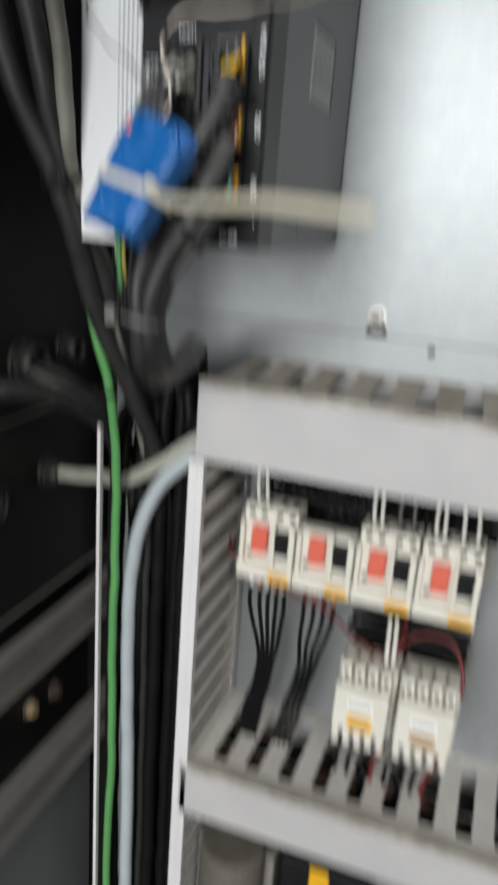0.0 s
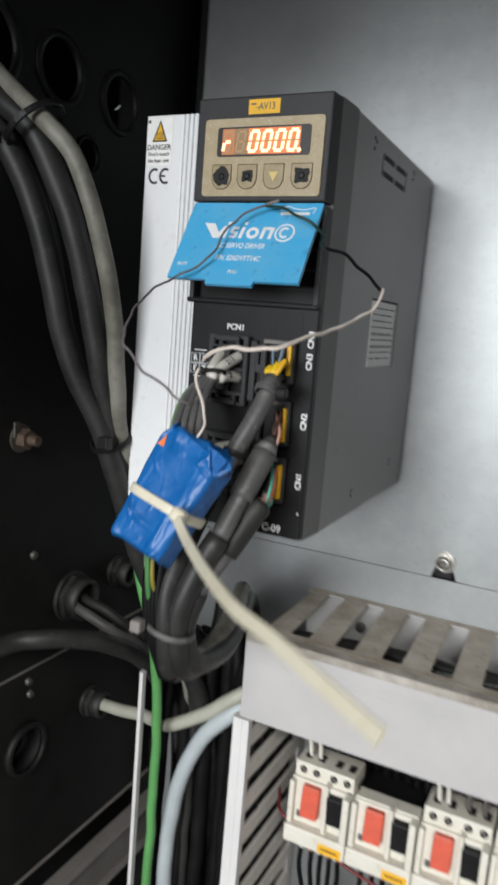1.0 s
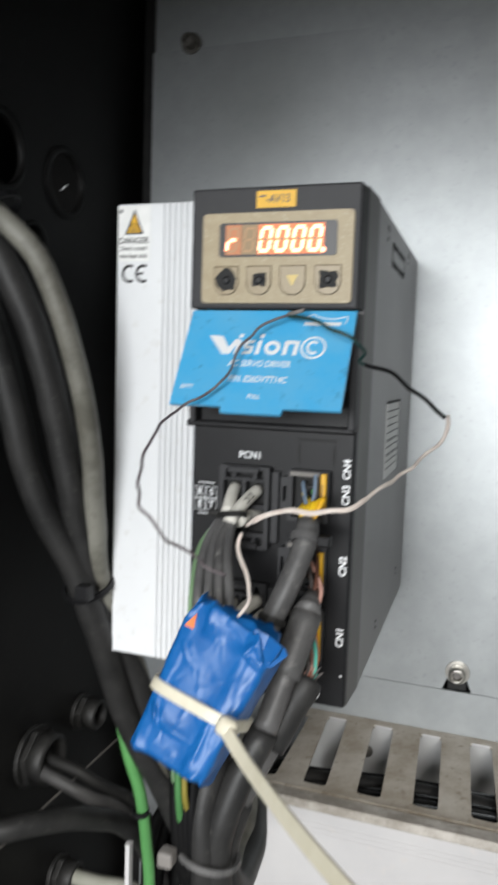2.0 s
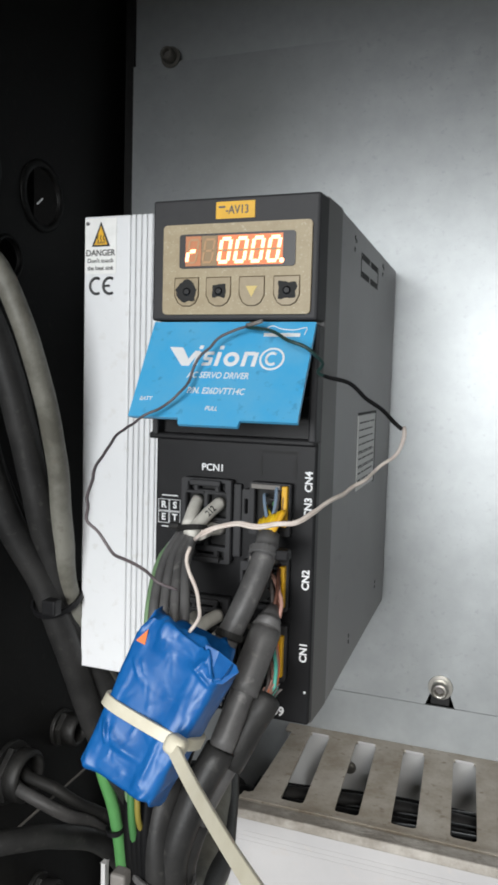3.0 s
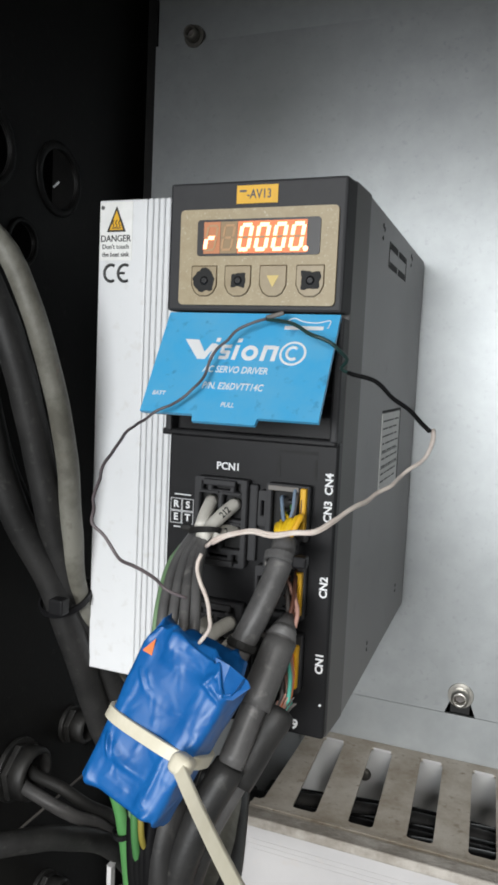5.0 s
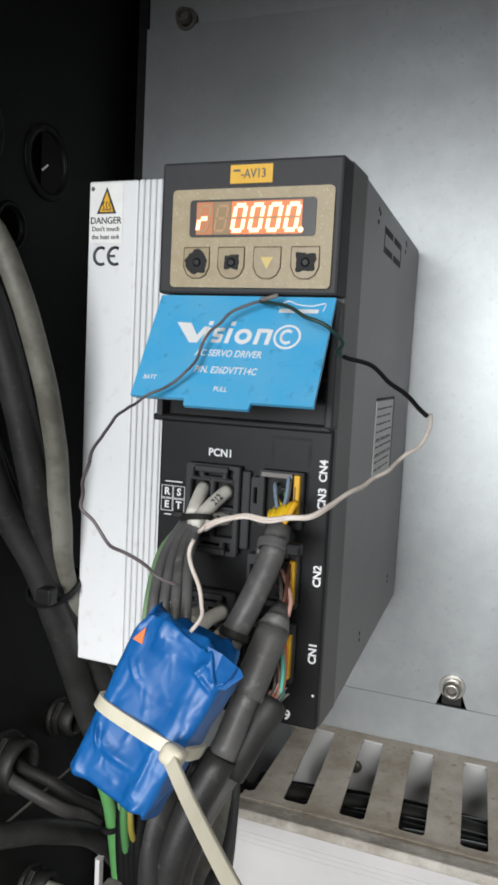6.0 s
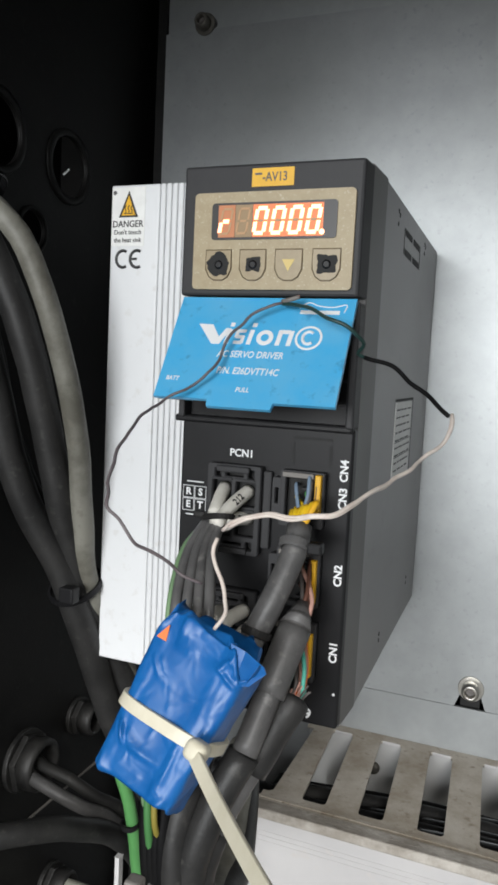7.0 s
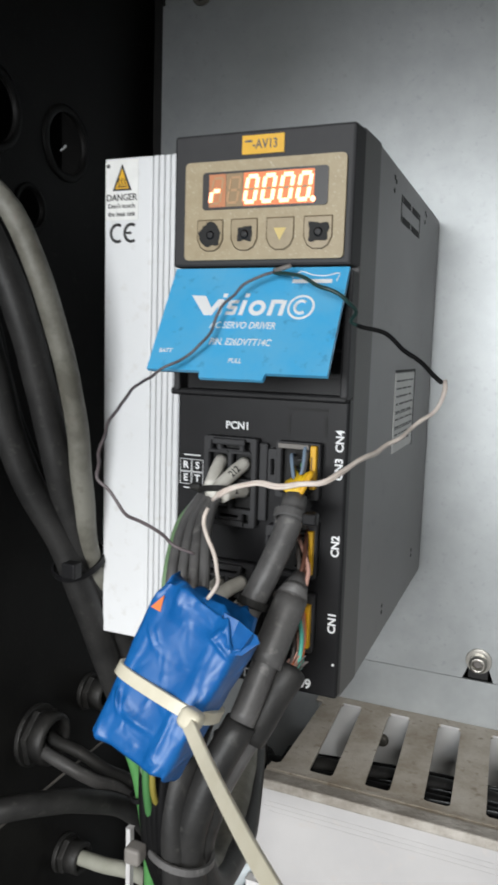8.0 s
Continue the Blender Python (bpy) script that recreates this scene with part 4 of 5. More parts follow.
# ---- power wires of the drive ----
pw = thing("power_wires", (-42, -215, 50), "bundled black drive power wires with white marker sleeves", "wires")
for s, e in (((-48.5, -193, 86), (-46.6, -207, 77.5)), ((-38.8, -193, 85.5), (-43.8, -212, 75.4)), ((-38.5, -193, 75), (-41.6, -208, 75.2)), ((-47.5, -193, 75), (-44.5, -206, 74.5)),
             ((-48.5, -193, 38), (-43, -212, 40)), ((-34.5, -204, 43.5), (-36.5, -224, 42)), ((-33.5, -196, 36), (-34, -214, 34))):
    part("marker_sleeve", tube([s, ((s[0] + e[0]) / 2, (s[1] + e[1]) / 2, (s[2] + e[2]) / 2 + 0.8), e], 2.55, 14, 2), MARKER, pw, smooth=True)
for words, start, end, f in (("212", (-38.8, -193, 85.5), (-43.8, -212, 75.4), 0.42), ("2", (-38.5, -193, 75), (-41.6, -208, 75.2), 0.62)):
    along = (Vector(start) - Vector(end)).normalized()
    out = Vector((0.38, -0.90, 0.19))
    out = (out - along * out.dot(along)).normalized()
    flat = Matrix((along, out.cross(along), out)).transposed().to_4x4()
    letters("marker_text", words, 3.5, Vector(start).lerp(Vector(end), f) + Vector((0, 0, 0.7)) + out * 2.5, INK, pw, turn=flat, squeeze=0.95)
for k, m in enumerate((WIREGREY, WIREGREY, JACKET, WIREGREY)):
    d = (k - 1.5) * 3.3
    run = [(-46 + d * 0.5, -207, 76.5), (-45 + d * 0.9, -221, 67), (-39.5 + d * 1.2, -237, 53), (-37 + d, -243, 30), (-42 + d * 0.7, -250, 2), (-41 + d * 0.5, -252, -30), (-39 + d * 0.5, -240, -60)]
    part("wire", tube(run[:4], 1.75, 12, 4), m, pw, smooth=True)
    # same wire, lower run in black: shade behind the pack put into colour
    part("shaded_wire", tube(run[3:], 2.5, 12, 4), RUBBER, pw, smooth=True)
part("earth_wire", tube([(-46.5, -206, 77), (-52, -218, 68.5), (-49.5, -233, 54.5), (-46, -243, 30), (-46, -253, 0), (-43, -248, -28)], 0.95, 8, 4), PALEGREEN, pw, smooth=True)
part("yellow_stripe_wire", tube([(-41, -255, 6), (-40, -256, -10), (-41, -246, -24)], 1.0, 8, 3), DUSTYYELLOW, pw, smooth=True)
part("green_stripe_wire", tube([(-43.4, -255, 6), (-42.4, -256, -10), (-43, -250, -30)], 1.3, 8, 3), DUSTYGREEN, pw, smooth=True)
part("tie_band", tube([(-44 + 5.4 * math.cos(a), -209 + 4.4 * math.sin(a), 77.4 + 1.5 * math.cos(a + 1)) for a in [2 * math.pi * k / 24 for k in range(24)]], 0, closed=True, flat=(2.0, 1.2), up=(0.2, 0.55, 0.8)), DUSTYRUBBER, pw)
part("tie_end", box(-53, -48.4, -211.5, -209, 76.8, 79.4, 0.9), DUSTYRUBBER, pw)

# ---- signal cables A, B, C, their loose cores, sleeves and ties ----
runs = (
    ("signal_cable", [(-13.5, -209, 78), (-13.2, -214, 71), (-17, -221, 57), (-22.5, -227, 42), (-27, -233, 29), (-32, -241, 8), (-36, -249, -14), (-35, -250, -34), (-38, -238, -58), (-48, -196, -71), (-62, -146, -78), (-76, -100, -88), (-92, -70, -120), (-96, -58, -180)], 4.3, "dark grey signal cable with yellow cores at its plug"),
    ("signal_cable", [(-11, -213, 48), (-11.2, -216, 45), (-12.5, -221, 38), (-15, -229, 26), (-19, -238, 10), (-26, -245, -8), (-31, -248, -28), (-32, -240, -52), (-42, -205, -68), (-57, -152, -73), (-72, -104, -80), (-86, -66, -110), (-90, -50, -180)], 4.4, "dark grey sleeved signal cable with dusty pink cores"),
    ("signal_cable", [(-8.5, -222.5, 22.5), (-9.2, -224.5, 20.5), (-13, -226, 14), (-19, -232, 1), (-26, -241, -16), (-30, -243, -34), (-29, -232, -54), (-36, -190, -64), (-52, -140, -68), (-70, -92, -76), (-82, -56, -110), (-84, -44, -180)], 4.0, "dark grey signal cable with frayed orange and teal cores"),
)
CORES = ([YELLOWWIRE, YELLOWWIRE, ORANGE, GREENCABLE, YELLOWWIRE, GREENCABLE, BLUEWIRE, BLUEWIRE, GREYWIRE, BLUEWIRE], [PINKWIRE, PINKWIRE, BROWNWIRE, PINKWIRE, GREYWIRE, PINKWIRE, BROWNWIRE], [TEALWIRE, TEALWIRE, BAREORANGE, PINKWIRE, BAREORANGE, PINKWIRE, GREYWIRE, PINKWIRE, PINKWIRE, WHITEWIRE, BAREORANGE, PINKWIRE, TEALWIRE])
for n, (nm, pts, r, lab) in enumerate(runs):
    t = thing(nm, pts[0], lab, "cable", "drive signal cables")
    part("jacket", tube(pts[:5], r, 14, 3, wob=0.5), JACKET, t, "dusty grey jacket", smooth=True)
    # same cable in a darker material, standing for the pack's shade
    part("shaded_jacket", tube(pts[4:], r + (0.9 if n else 0.4), 14, 4, wob=0.5), SIDERUBBER, t, smooth=True)
    z0, z1 = ((80, 93), (50, 63), (22.5, 36))[n]
    for k, m in enumerate(CORES[n]):
        f = k / (len(CORES[n]) - 1)
        e = Vector(pts[0]) + Vector((random.uniform(-2.4, 2.4) + (1.2 if n else 0), 1, random.uniform(-1, 1)))
        s = Vector((random.uniform(-20, -13.5) if n == 0 else random.uniform(-16, -12.5), -194.5, z0 + (z1 - z0) * f))
        bow = (s + e) / 2 + Vector((random.uniform(-0.5, 1.5) + (2.2 if n else 0), -5.0 if n else -1.5, random.uniform(-1, 2)))
        part("core", tube([s, s + Vector((0.5, -4, 0.3)), bow, e], 0.7 if n == 0 else 0.75, 7, 1.2), m, t, smooth=True)
    ax = (Vector(pts[0]) - Vector(pts[1])).normalized()
    if n == 2:
        for k in range(16):
            a = random.uniform(0, 6.28)
            o = Vector((math.cos(a) * r, 0.4 * math.sin(a) * r, 0.5 * math.sin(a) * r)) * random.uniform(0.4, 1.1)
            e = Vector(pts[0]) + o
            part("frayed_strand", tube([e - ax * 1.5, e + ax * 2 + o * 0.2, e + ax * random.uniform(2.5, 5) + o * random.uniform(0.2, 0.9)], 0.28, 5, 1.2), (GREYWIRE, PINKWIRE, GREYWIRE)[k % 3], t)
    else:
        wide, neck, length = ((0.9 * r, 0.62 * r, 4.0), (r + 1.2, 0.55 * r, 9.0))[n]
        part("tapered_end", rod(Vector(pts[1]) + ax * (0.2 if n else 6), Vector(pts[1]) + ax * (length + (0 if n else 6)) + Vector((0, 1.0, 0)), wide, neck, 16), JACKET, t, smooth=True)
    if n == 0:
        for k in range(6):
            e = Vector((-18 + 1.7 * k, -203 - (k % 2) * 1.5, 80.5 + 0.8 * k))
            part("core", tube([e, e + Vector((0.6, -3, 1.6)), Vector(pts[0]) + Vector((k - 2.5, -1.5, 2.5)), Vector(pts[0])], 1.15, 8, 1.0), YELLOWWIRE if k < 5 else ORANGE, t, smooth=True)
        part("tie_band", ring(Vector(pts[1]) + Vector((0, -1, 3)), (Vector(pts[1]) - Vector(pts[0])).normalized(), 4.2, 5.2, 2.8, 24), WIREGREY, t)
        part("tie_lock", box(-8.6, -3.5, -217, -212.5, 70.5, 74.5, 0.8), CASEBLACK, t)
        part("tie_band", ring((-21, -225.6, 46), (-0.22, -0.35, -0.9), 4.2, 5.2, 2.6, 24), DUSTYRUBBER, t)
    else:
        sl = pts[1:4] if n == 1 else pts[0:4]
        part("sleeve", tube(sl, r + (1.2 if n == 1 else 1.6), 16, 3, wob=0.5), JACKET if n == 1 else SIDERUBBER, t, "shrink sleeve", smooth=True)

bt = thing("bundle_tie", (-37, -250, -34), "dark cable tie holding the drive cables together", "cable tie")
part("strap", tube([(-35 + 11 * math.cos(a), -247 + 9 * math.sin(a), -33 - 2 * math.cos(a)) for a in [2 * math.pi * k / 32 for k in range(32)]], 0, closed=True, flat=(2.4, 1.2), up=(0, 0.1, 1)), JACKET, bt)
part("lock", box(-48.5, -43, -259.5, -254, -34, -28.5, 1.0), GREYPAINT, bt, "dusty tie lock")

# ---- loose thin wires on the flap ----
lw = thing("loose_wire", (0, -215, 110), "thin loose two-colour wire looped over the open flap", "wire")
part("dark_wire", tube([(-26, -203.5, 154), (-32.5, -206, 149.8), (-38.2, -209, 144.4), (-43, -213.5, 136), (-46.6, -218, 128), (-52.8, -221.5, 122.8), (-59, -225, 118.6), (-61, -236, 113), (-59.5, -250, 105.5), (-58, -261, 97), (-53.5, -267, 91), (-46, -267, 83), (-40, -262, 77), (-35, -257, 71), (-29, -254, 66)], 0.52, 8, 1.2, wob=1.8, freq=0.13), PURPLEWIRE, lw, "grey-brown strand", smooth=True)
part("green_wire", tube([(-26, -203.5, 153.6), (-20, -206.5, 152), (-13, -210, 150.4), (-6, -213, 147.6), (1, -212, 144), (4, -207, 140), (1.5, -203, 137), (4, -202, 136.2)], 0.65, 8, 1.2, wob=1.4, freq=0.1), DARKGREENWIRE, lw, "dark green strand", smooth=True)
part("black_wire", tube([(4, -202, 136.2), (13, -204, 134), (22, -206, 128), (29, -210, 122), (33, -213, 119)], 0.75, 8, 1.2, wob=1.4, freq=0.1), RUBBER, lw, "dark grey strand", smooth=True)
part("white_wire", tube([(33, -213, 119), (34, -216, 116), (31.5, -219, 111), (26, -229, 105), (20, -246, 99), (13, -258, 95.5), (3, -264, 93), (-9, -265, 91), (-16, -264, 89), (-19.5, -262, 86.5)], 0.62, 8, 1.2, wob=1.9, freq=0.11), WHITEWIRE, lw, "twisted white wire", smooth=True)
part("white_wire", tube([(-21.2, -260, 83), (-21.5, -261, 79), (-20, -259, 70), (-20.5, -257, 62), (-23, -255, 55)], 0.62, 8, 1.2, wob=1.9, freq=0.11), WHITEWIRE, lw, "twisted white wire", smooth=True)
part("white_wire", tube([(33, -213.4, 118.4), (33.6, -216.6, 115.4), (31.1, -219.5, 110.4), (25.6, -229.5, 104.4), (19.6, -246.5, 98.4), (12.6, -258.5, 94.9), (2.6, -264.5, 92.4), (-9, -265.6, 90.4), (-16, -264.6, 88.4)], 0.5, 8, 1.2, wob=1.9, freq=0.11), WHITEWIRE, lw, smooth=True)
part("pin_tip", tube([(-26, -203.5, 154), (-22.5, -205.5, 154.4), (-19.5, -205, 155.4)], 0.8, 8, 1), GREYPAINT, lw, smooth=True)

# ---- cables along the left wall ----
def cable(name, pts, r, material, label, group="", wob=0.7):
    return solo(name, tube(pts, r, 16, 5, wob=wob), material, label, "cable", group, smooth=True)


cable("grey_cable", [(-203.0, -214, 240), (-181.0, -214, 218), (-157.6, -214, 200), (-139.1, -214, 186), (-128.6, -209, 171), (-122.2, -203, 148), (-119.2, -196, 124), (-119.2, -187, 98), (-121.2, -178, 62), (-123.2, -168, 28), (-117.5, -142, -20), (-112.0, -124, -80), (-108.0, -96, -150), (-116.0, -60, -260), (-116.0, -50, -600)], 4.7, GREYCABLE, "dirty grey cable arching off the cabinet wall", "side cables")
cable("black_cable", [(-203.0, -222, 226), (-180.4, -216, 207), (-158.1, -212, 190), (-146.5, -206, 168), (-136.5, -197, 133), (-132.5, -188, 96), (-129.5, -178, 57), (-126.5, -166, 20), (-117.8, -140, -30), (-112.0, -118, -90), (-104.0, -92, -160), (-108.0, -60, -300), (-108.0, -55, -600)], 6.5, SIDERUBBER, "black rubber cable along the cabinet wall", "side cables")
cable("black_cable", [(-201.5, -226, 205), (-175.9, -218, 188), (-160.4, -208, 158), (-152, -200, 118), (-145, -190, 74), (-132, -177, 36), (-125, -166, 2), (-122.5, -142, -50), (-109, -114, -110), (-98, -88, -180), (-100, -60, -320), (-100, -60, -600)], 6.6, SIDERUBBER, "thick black rubber cable along the cabinet wall", "side cables")
cable("black_cable", [(-201.5, -186, 200), (-182.5, -188, 180), (-170, -184, 140), (-162, -176, 90), (-146, -162, 40), (-134, -144, 0), (-125.0, -120, -50), (-112, -94, -110), (-96, -66, -190), (-92, -46, -330), (-92, -46, -600)], 6.0, DUSTYRUBBER, "black rubber cable behind the others", "side cables")
for n, (c, ax, r) in enumerate((((-157, -211, 192), (0.6, 0.2, -0.75), 16), ((-130, -170, 30), (0.1, 0.45, -0.88), 11.5))):
    t = thing("side_tie", c, "black cable tie round the side cables", "cable tie", "side ties")
    part("band", ring(c, ax, r, r + 1.2, 3.2, 32), CASEBLACK, t)
    part("lock", box(c[0] - 3 + (6 if n else -14), c[0] + 4 + (6 if n else -14), c[1] - r - 5, c[1] - r + 1, c[2] - 4 - (0 if n else 8), c[2] + 3 - (0 if n else 8), 0.8), CASEBLACK, t)
cable("earth_cable", [(-136, -146, -8), (-134, -143, -24), (-131, -137, -48), (-126, -134, -72), (-121, -130, -95), (-119, -121, -142), (-121, -114, -196), (-122, -113, -256), (-123, -113, -320), (-122, -112, -420), (-126, -110, -520), (-128, -105, -640)], 3.3, GREENCABLE, "bright green earth wire running down the open duct")
solo("earth_band", ring((-120.6, -128.8, -106), (0, 0.1, -1), 3.8, 4.8, 3, 20), CASEBLACK, "black tie on the green earth wire", "cable tie")
cable("pale_cable", [(-50, -70, -139), (-62, -92, -146), (-74, -99, -157), (-92, -101, -178), (-107, -101, -213), (-115, -100, -262), (-116, -100, -315), (-115, -100, -381), (-113, -100, -458), (-112, -100, -640)], 5.6, PALECABLE, "pale blue-grey cable curving down out of the duct")
cable("beige_cable", [(XW + 6, -84, -194), (-188, -86, -192), (-172, -88, -190), (-150, -90, -186), (-128, -95, -184), (-108, -99, -173), (-85, -102, -155), (-66, -99, -139), (-45, -80, -128)], 4.6, BEIGECABLE, "beige cable from a wall gland into the duct")
cable("thick_cable", [(-203, -300, -112), (-198, -240, -108), (-186, -186, -105), (-173, -175, -103), (-160, -158, -105), (-151, -136, -114), (-144, -108, -132), (-136, -84, -165), (-130, -66, -230), (-128, -60, -600)], 6.2, SIDERUBBER, "thick dusty black cable bending into the duct")
cable("gland_cable", [(XW + 6, -113, -103), (-188, -121, -103), (-172, -121, -108), (-159, -115, -116), (-146, -102, -128), (-132, -80, -170), (-124, -60, -300)], 3.6, JACKET, "thin grey cable from the wall gland", "gland cables")
cable("gland_cable", [(XW + 6, -108, -98), (-186, -113, -100), (-170, -112, -104), (-156, -106, -114), (-142, -92, -130), (-128, -70, -180), (-120, -55, -300)], 3.4, DUSTYRUBBER, "thin dark cable from the wall gland", "gland cables")
for k, (x, y, r, m) in enumerate(((-97, -88, 5.5, RUBBER), (-86, -80, 5.5, RUBBER), (-75, -86, 5, RUBBER), (-103, -70, 6, RUBBER), (-80, -60, 6, RUBBER), (-92, -58, 6, RUBBER), (-69, -66, 4.5, RUBBER), (-127, -94, 4.5, RUBBER), (-129, -104, 3.6, RUBBER), (-112, -92, 5, RUBBER), (-112, -68, 6, RUBBER), (-126, -70, 6, RUBBER), (-72, -40, 5, RUBBER), (-100, -44, 7, RUBBER), (-118, -40, 7, RUBBER), (-84, -36, 7, RUBBER), (-104, -92, 3.2, DUSTYRUBBER), (-63.5, -22, 5, RUBBER), (-64, -36, 5, RUBBER), (-63.5, -50, 5, RUBBER), (-64, -64, 5, RUBBER), (-63.5, -78, 5, RUBBER), (-64, -92, 4.6, RUBBER))):
    cable("duct_cable", [(x * 0.5 - 45, y * 0.7 - 22, -88 - 3 * k), (x * 0.8 - 18, y, -125), (x, y, -170), (x + random.uniform(-3, 3), y, -260), (x + random.uniform(-4, 4), y + random.uniform(-4, 4), -400), (x, y, -650)], r, m, "black cable inside the open vertical duct", "vertical duct cables", wob=1.2)
cable("grey_loop_cable", [(-36, -246, -20), (-34, -236, -48), (-37, -206, -62), (-48, -165, -63), (-62, -125, -66), (-78, -88, -74), (-92, -56, -110), (-98, -40, -200)], 5.4, GREYCABLE, "dusty grey cable in the loop under the drive", "loop cables")
cable("grey_loop_cable", [(-44, -244, -20), (-43, -234, -56), (-50, -200, -74), (-62, -150, -83), (-76, -108, -93), (-90, -76, -126), (-98, -66, -220)], 4.8, DUSTYRUBBER, "dusty dark cable in the loop under the drive", "loop cables")

# ---- breakers, contactors, rails ----
def din_rail(z, x0, x1):
    t = thing("din_rail", (x0, 0, z), "zinc-plated mounting rail behind the switchgear", "rail", "mounting rails")
    part("web", box(x0, x1, -7.5, -6.5, z - 12, z + 12), STEEL, t)
    for s in (-1, 1):
        part("lip", box(x0, x1, -8.5, -7.6, z + s * 15 - 3, z + s * 15 + 3), STEEL, t)
        part("leg", box(x0, x1, -6.6, 2, z + s * 12 - 0.6, z + s * 12 + 0.6), STEEL, t)
    return t


din_rail(-225, -46, 148)
din_rail(-320, 50, 146)


def breaker(x, tall):
    t = thing("motor_breaker", (x + 22, -40, -250), "cream motor breaker with red and black rockers" + (" and top terminals" if tall else ""), "circuit breaker", "motor circuit breakers")
    part("base", box(x + 0.5, x + 44, -52, -8, -252, -209, 1.0), CASEBLACK, t)
    part("body", box(x + 0.3, x + 44.2, -66, -52, -249, -206, 1.2), CREAM, t)
    part("front_lip", box(x, x + 44.5, -74, -60, -250.5, -238, 1.2), CREAM, t, "brighter protruding lower lip")
    part("side_post", box(x + 0.4, x + 4, -71, -60, -238.5, -207, 0.8), CREAM, t)
    part("side_post", box(x + 39.5, x + 44, -73, -60, -238.5, -206, 0.8), CREAM, t)
    part("middle_post", box(x + 25.4, x + 28.4, -70.5, -60, -238.5, -203, 0.6), CREAM, t)
    if tall:
        tb = part("terminal_block", box(x + 0.8, x + 43.6, -63, -38, -207, -195.5, 1.0), CREAM, t)
        for k in range(4):
            cx = x + 7 + 9.6 * k + (3 if k > 1 else 0)
            part("terminal_hole", rod((cx, -62.8, -200.6), (cx, -63.3, -200.6), 2.6, seg=16), HOLE, tb)
            part("terminal_screw", rod((cx, -62.9, -200.6), (cx, -63.6, -200.6), 1.5, seg=12), GREYWIRE, tb)
        for k in range(4):
            cx = x + 7 + 9.6 * k + (3 if k > 1 else 0)
            part("terminal_hole", box(cx - 2.4, cx + 2.4, -56, -48, -195.8, -195.2), HOLE, tb)
    else:
        part("top_ridge", box(x + 0.8, x + 43.6, -64, -52, -208, -205.0, 0.8), CREAM, t)
    part("red_rocker", onto(box(-6.2, 6.2, -5, 4, -11.2, 11.2, 1.0), pose(x + 16.2, -67, -219, -6)), RED, t, "red rocker")
    part("black_rocker", onto(box(-5.8, 5.8, -4, 4, -10.5, 10.5, 1.0), pose(x + 33.6, -66.5, -220, 5)), CASEBLACK, t, "black rocker")
    part("indicator", box(x + 6, x + 10, -67.5, -65, -234, -230, 0.4), GREYINK, t)
    part("orange_label", box(x + 26, x + 42.5, -74.4, -73.8, -249.3, -242.8), ORANGE, t, "small orange label")
    part("label_bars", box(x + 28, x + 40, -74.6, -74.3, -246.6, -245.4), BROWNWIRE, t)
    part("lower_terminals", box(x + 2, x + 43, -58, -30, -258, -250.5, 0.8), BROWN, t)
    for k in range(3):
        cx = x + 9 + 12.5 * k
        part("wire_clamp", rod((cx, -50, -258), (cx, -50, -262), 2.8, seg=10), STEEL, t)
    return t


for k in range(4):
    breaker(-38.5 + 45 * k, k != 1)


def contactor(x, k):
    t = thing("contactor", (x + 21, -55, -335), "cream contactor with a label and rows of screw terminals", "contactor", "contactors")
    part("base", box(x + 0.5, x + 42.5, -60, -8, -352, -303, 1.0), CASEBLACK, t)
    part("body", box(x, x + 43, -86, -60, -347, -292, 1.2), CREAM, t)
    part("front_block", box(x + 2, x + 41, -107, -85, -336, -300, 1.4), CREAM, t)
    for n in range(4):
        cx = x + 4 + 9.6 * n
        part("upper_terminal", box(cx, cx + 7, -99, -76, -300, -286 - (n % 2), 0.8), CREAM, t)
        part("terminal_gap", box(cx + 2, cx + 5, -99.4, -98.8, -297, -291), GREYWIRE, t)
    for n in range(5):
        cx = x + 2.5 + 8.2 * n
        part("lower_terminal", box(cx, cx + 5, -103, -60, -350, -335.5, 0.7), CREAM, t)
    part("name_label", box(x + 12, x + 31, -107.4, -106.8, -319, -309), STICKER, t)
    part("label_bar", box(x + 13.5, x + 29, -107.6, -107.3, -315, -313.6), GREYINK, t)
    part("orange_label", box(x + 13, x + 31, -107.4, -106.8, -332, -321.5), ORANGE if k == 0 else TANLABEL, t, "orange label" if k == 0 else "faded tan label")
    part("label_bar", box(x + 15, x + 29, -107.6, -107.3, -328, -326), BROWNWIRE, t)
    return t


contactor(53, 0)
contactor(98, 1)

wires = thing("breaker_wires", (0, -45, -250), "black wires from the breakers down into the lower duct", "wires")
for k in range(5):
    x = -31 + 6.5 * k
    part("wire", tube([(x, -50, -258), (x - 1 + random.uniform(-2, 2), -50, -290), (-22 + 3.2 * k, -45, -340), (-30 + 3.4 * k, -48, -390), (-36 + 4 * k, -52, -445)], 1.8, 8, 4, wob=1.2), RUBBER, wires, smooth=True)
for k in range(4):
    x = 14 + 7.5 * k
    part("wire", tube([(x, -50, -258), (x - 1, -52, -290), (12 + 4 * k, -48, -340), (2 + 4.5 * k, -46, -390), (-6 + 4 * k, -50, -445)], 1.8, 8, 4, wob=1.2), RUBBER, wires, smooth=True)
for k in range(8):
    x = 58 + 10.5 * k
    part("wire", tube([(x, -75, -348), (x + 1, -72, -366), (x - 3 + random.uniform(-3, 3), -62, -400), (x - 4, -55, -445)], 1.9, 8, 4, wob=2), RUBBER if k not in (3, 7) else REDWIRE, wires, smooth=True)
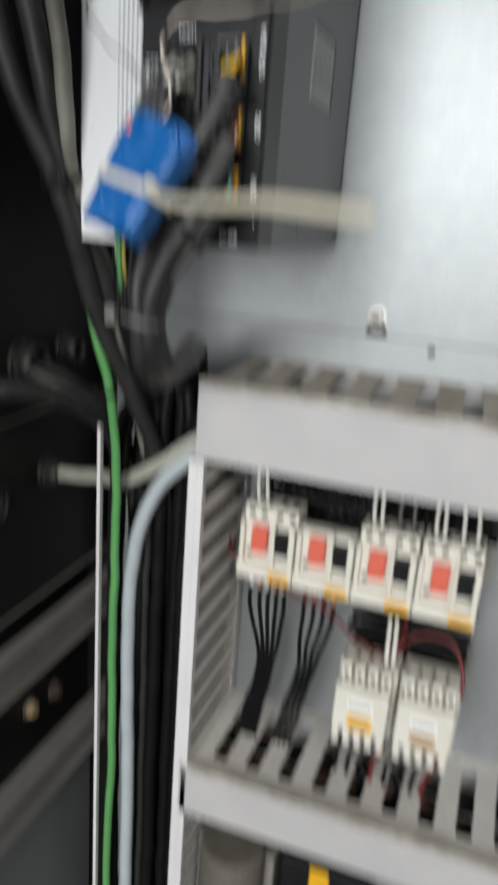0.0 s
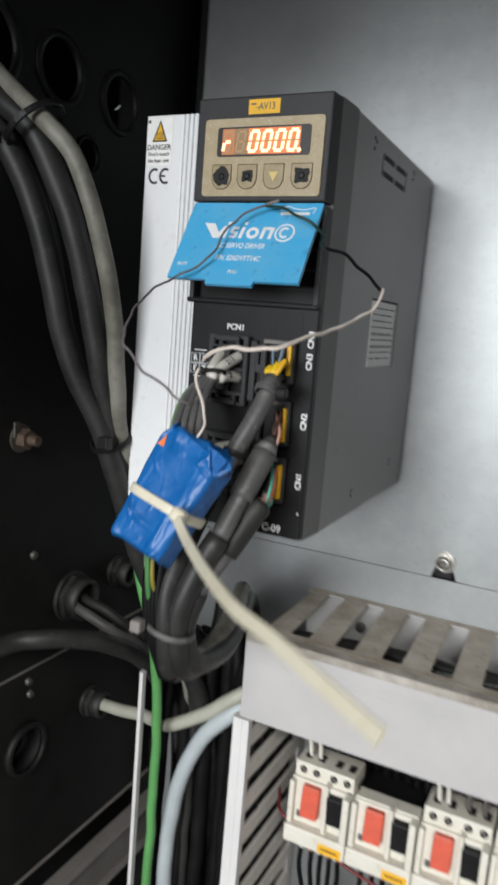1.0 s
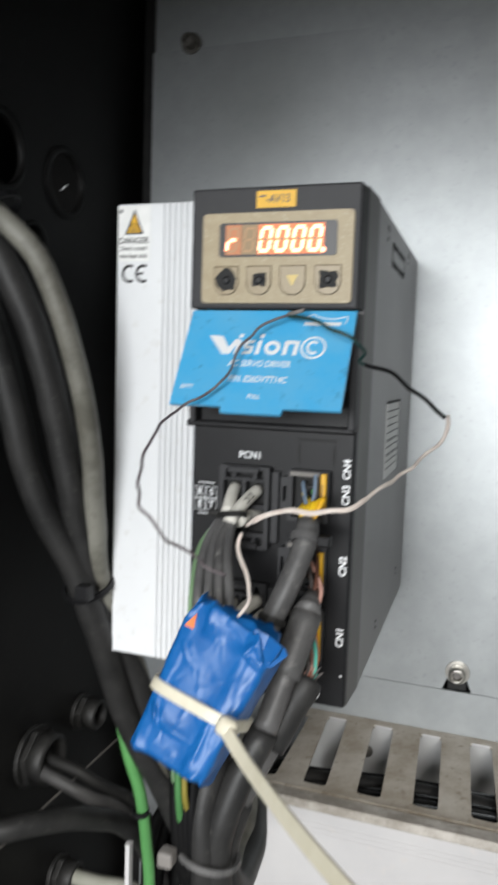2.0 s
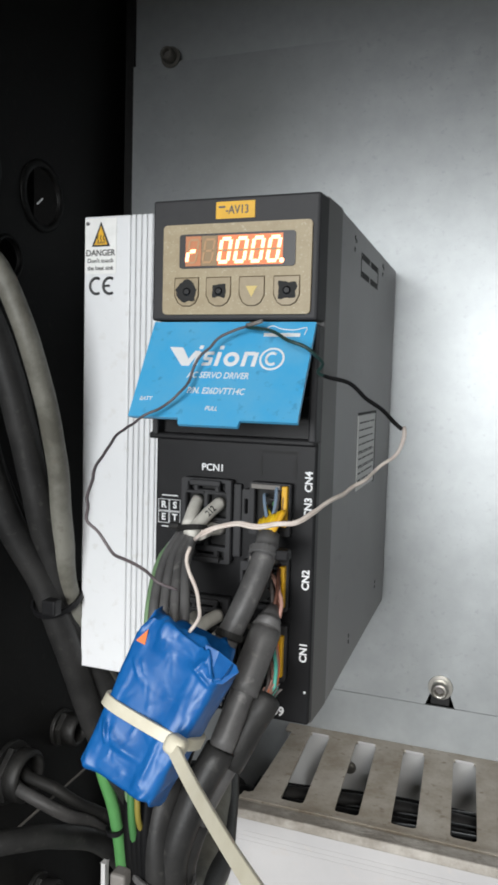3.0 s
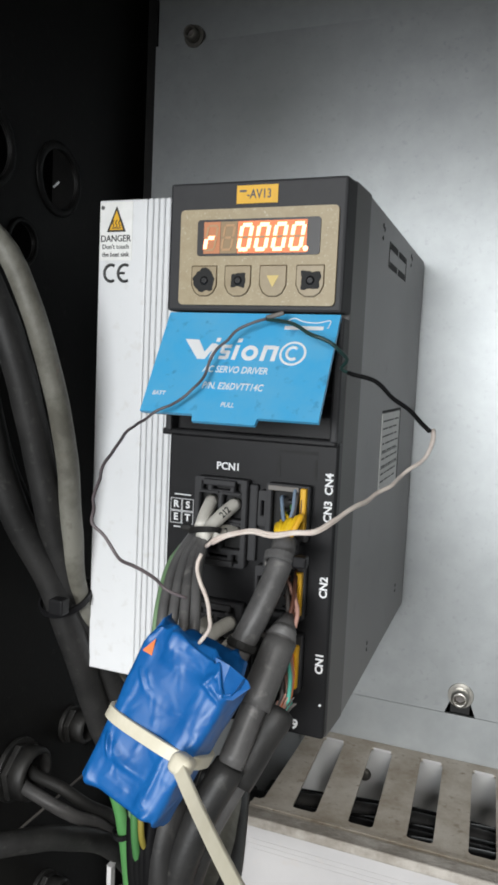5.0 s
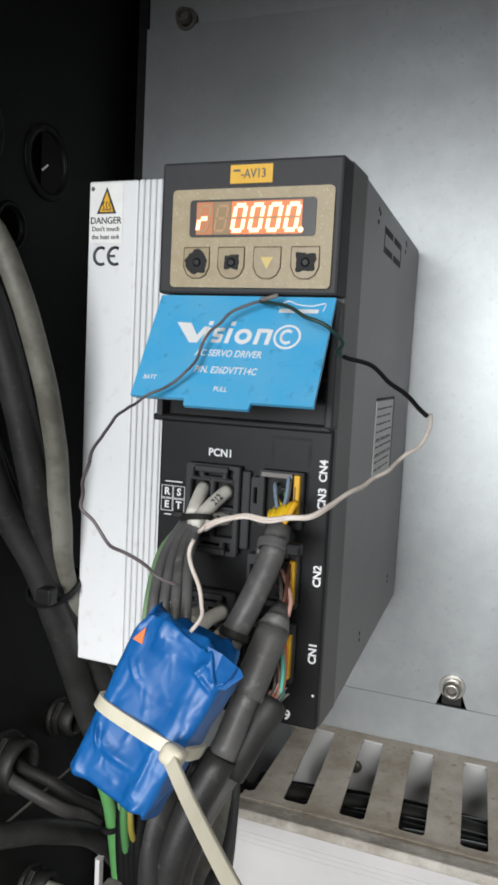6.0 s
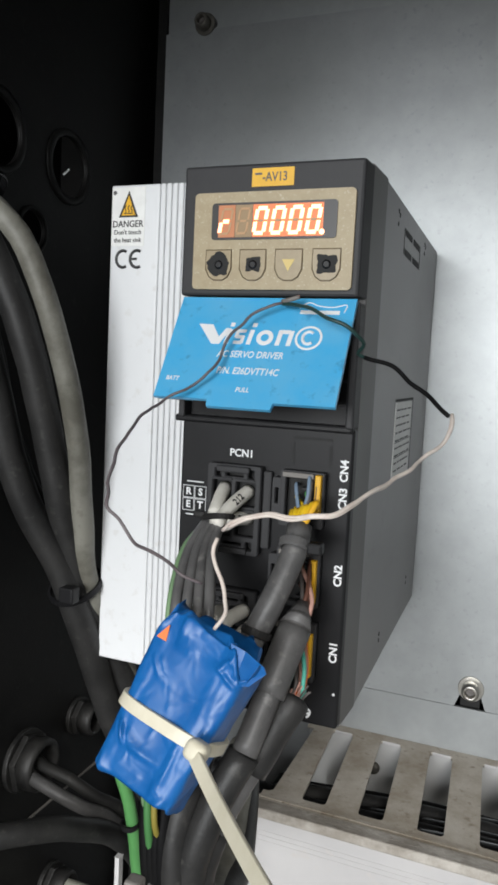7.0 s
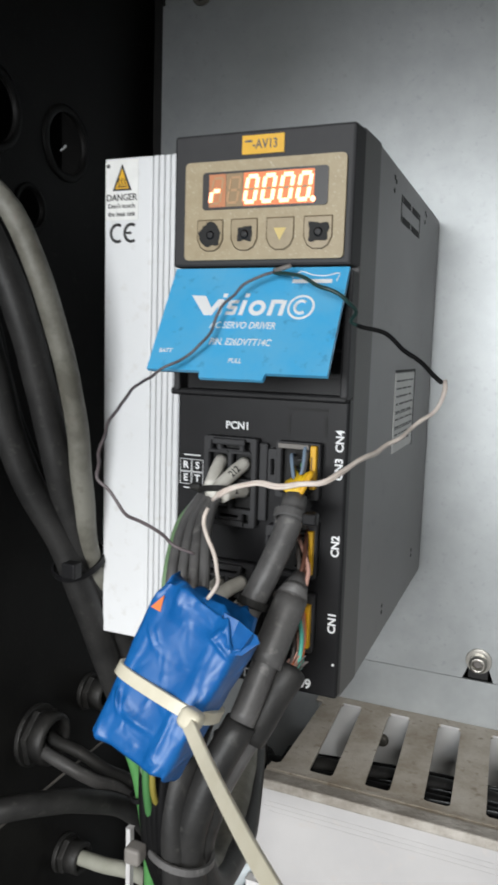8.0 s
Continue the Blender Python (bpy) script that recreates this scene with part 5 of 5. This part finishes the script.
part("red_wire", tube([(-58, -40, -235), (-44, -62, -240), (-20, -60, -256), (10, -62, -262), (40, -64, -272), (66, -78, -282), (84, -84, -282)], 1.2, 8, 4, wob=3), REDWIRE, wires, "thin dark red control wire", smooth=True)
part("red_wire", tube([(92, -86, -280), (96, -78, -270), (112, -70, -264), (130, -70, -268), (139, -80, -282), (140, -86, -298)], 1.4, 8, 3, wob=1), REDWIRE, wires, "thin dark red control wire", smooth=True)
part("red_wire", tube([(88, -50, -258), (94, -60, -264), (90, -78, -276), (88, -86, -284)], 1.2, 8, 3), REDWIRE, wires, smooth=True)
for x in (86, 91):
    part("ferrule_wire", tube([(x - 3, -70, -258), (x - 1, -84, -272), (x, -90, -284)], 1.7, 8, 2), MARKER, wires, "white ferrule", smooth=True)
for k in range(9):
    x = (-31, -24.5, -18, -11.5, -5, 14, 21.5, 29, 36.5)[k]
    part("ferrule", tube([(x, -51, -256), (x - 0.3, -51.5, -262), (x - 0.5, -51, -268)], 2.3, 8, 2), (MARKER, PINKWIRE, MARKER, PINKWIRE)[k % 4] if k < 5 else REDWIRE if k % 2 else PINKWIRE, wires, "crimped wire end sleeve", smooth=True)
up = thing("supply_wires", (0, -50, -188), "pale and black wires rising from the breakers into the duct", "wires")
for k in range(4):
    x = -38.5 + 45 * k
    if k == 1:
        continue
    for dx in ((8, 15) if k == 0 else (8, 14, 27, 37)):
        part("pale_wire", tube([(x + dx, -52, -196), (x + dx - 1, -54, -178), (x + dx - 3 + random.uniform(-3, 3), -48, -150), (x + dx - 4, -50, -146)], 1.6, 8, 3), MARKER if k != 2 or dx < 20 else GREYWIRE, up, smooth=True)
for k in range(24):
    x = -32 + 7.4 * k + random.uniform(-2, 2)
    part("black_wire", tube([(x, -30 + random.uniform(-6, 6), -205), (x + random.uniform(-4, 4), -32 + random.uniform(-8, 4), -170), (x + random.uniform(-6, 6), -34, -135)], 2.6, 8, 5), RUBBER, up, smooth=True)
for k in range(4):
    part("black_loom", tube([(-34, -16 - 4 * k, -158 - 12 * k), (30, -18 - 4 * k, -162 - 11 * k), (90, -16 - 4 * k, -160 - 12 * k), (146, -18 - 4 * k, -162 - 12 * k)], 5.5, 8, 8, wob=4), RUBBER, up, smooth=True)
bk = thing("terminal_backing", (50, -6, -264), "dark wiring between breakers and contactors", "wires")
for k in range(4):
    part("black_loom", tube([(50, -22 - 7 * k, -264 - 8 * k), (95, -24 - 7 * k, -262 - 8 * k), (141, -22 - 7 * k, -266 - 8 * k)], 4.5, 8, 6, wob=4), RUBBER, bk, smooth=True)

# ---- below the lower duct ----
tr = thing("transformer", (-20, -55, -530), "dusty brown transformer with coiled winding below the lower duct", "transformer")
part("core", box(-52, 18, -80, -12, -640, -505, 2.0), GREYPAINT, tr)
part("winding", rod((-17, -88, -640), (-17, -88, -492), 28, seg=32, bevel=4), BROWN, tr, "brown taped winding", smooth=False)
dv = thing("relay", (52, -50, -520), "black relay with a yellow label below the lower duct", "relay")
part("body", box(25, 100, -85, -8, -600, -490, 2.0), CASEBLACK, dv)
part("yellow_label", box(50, 66, -85.6, -84.9, -518, -494), YELLOW, dv, "yellow label")
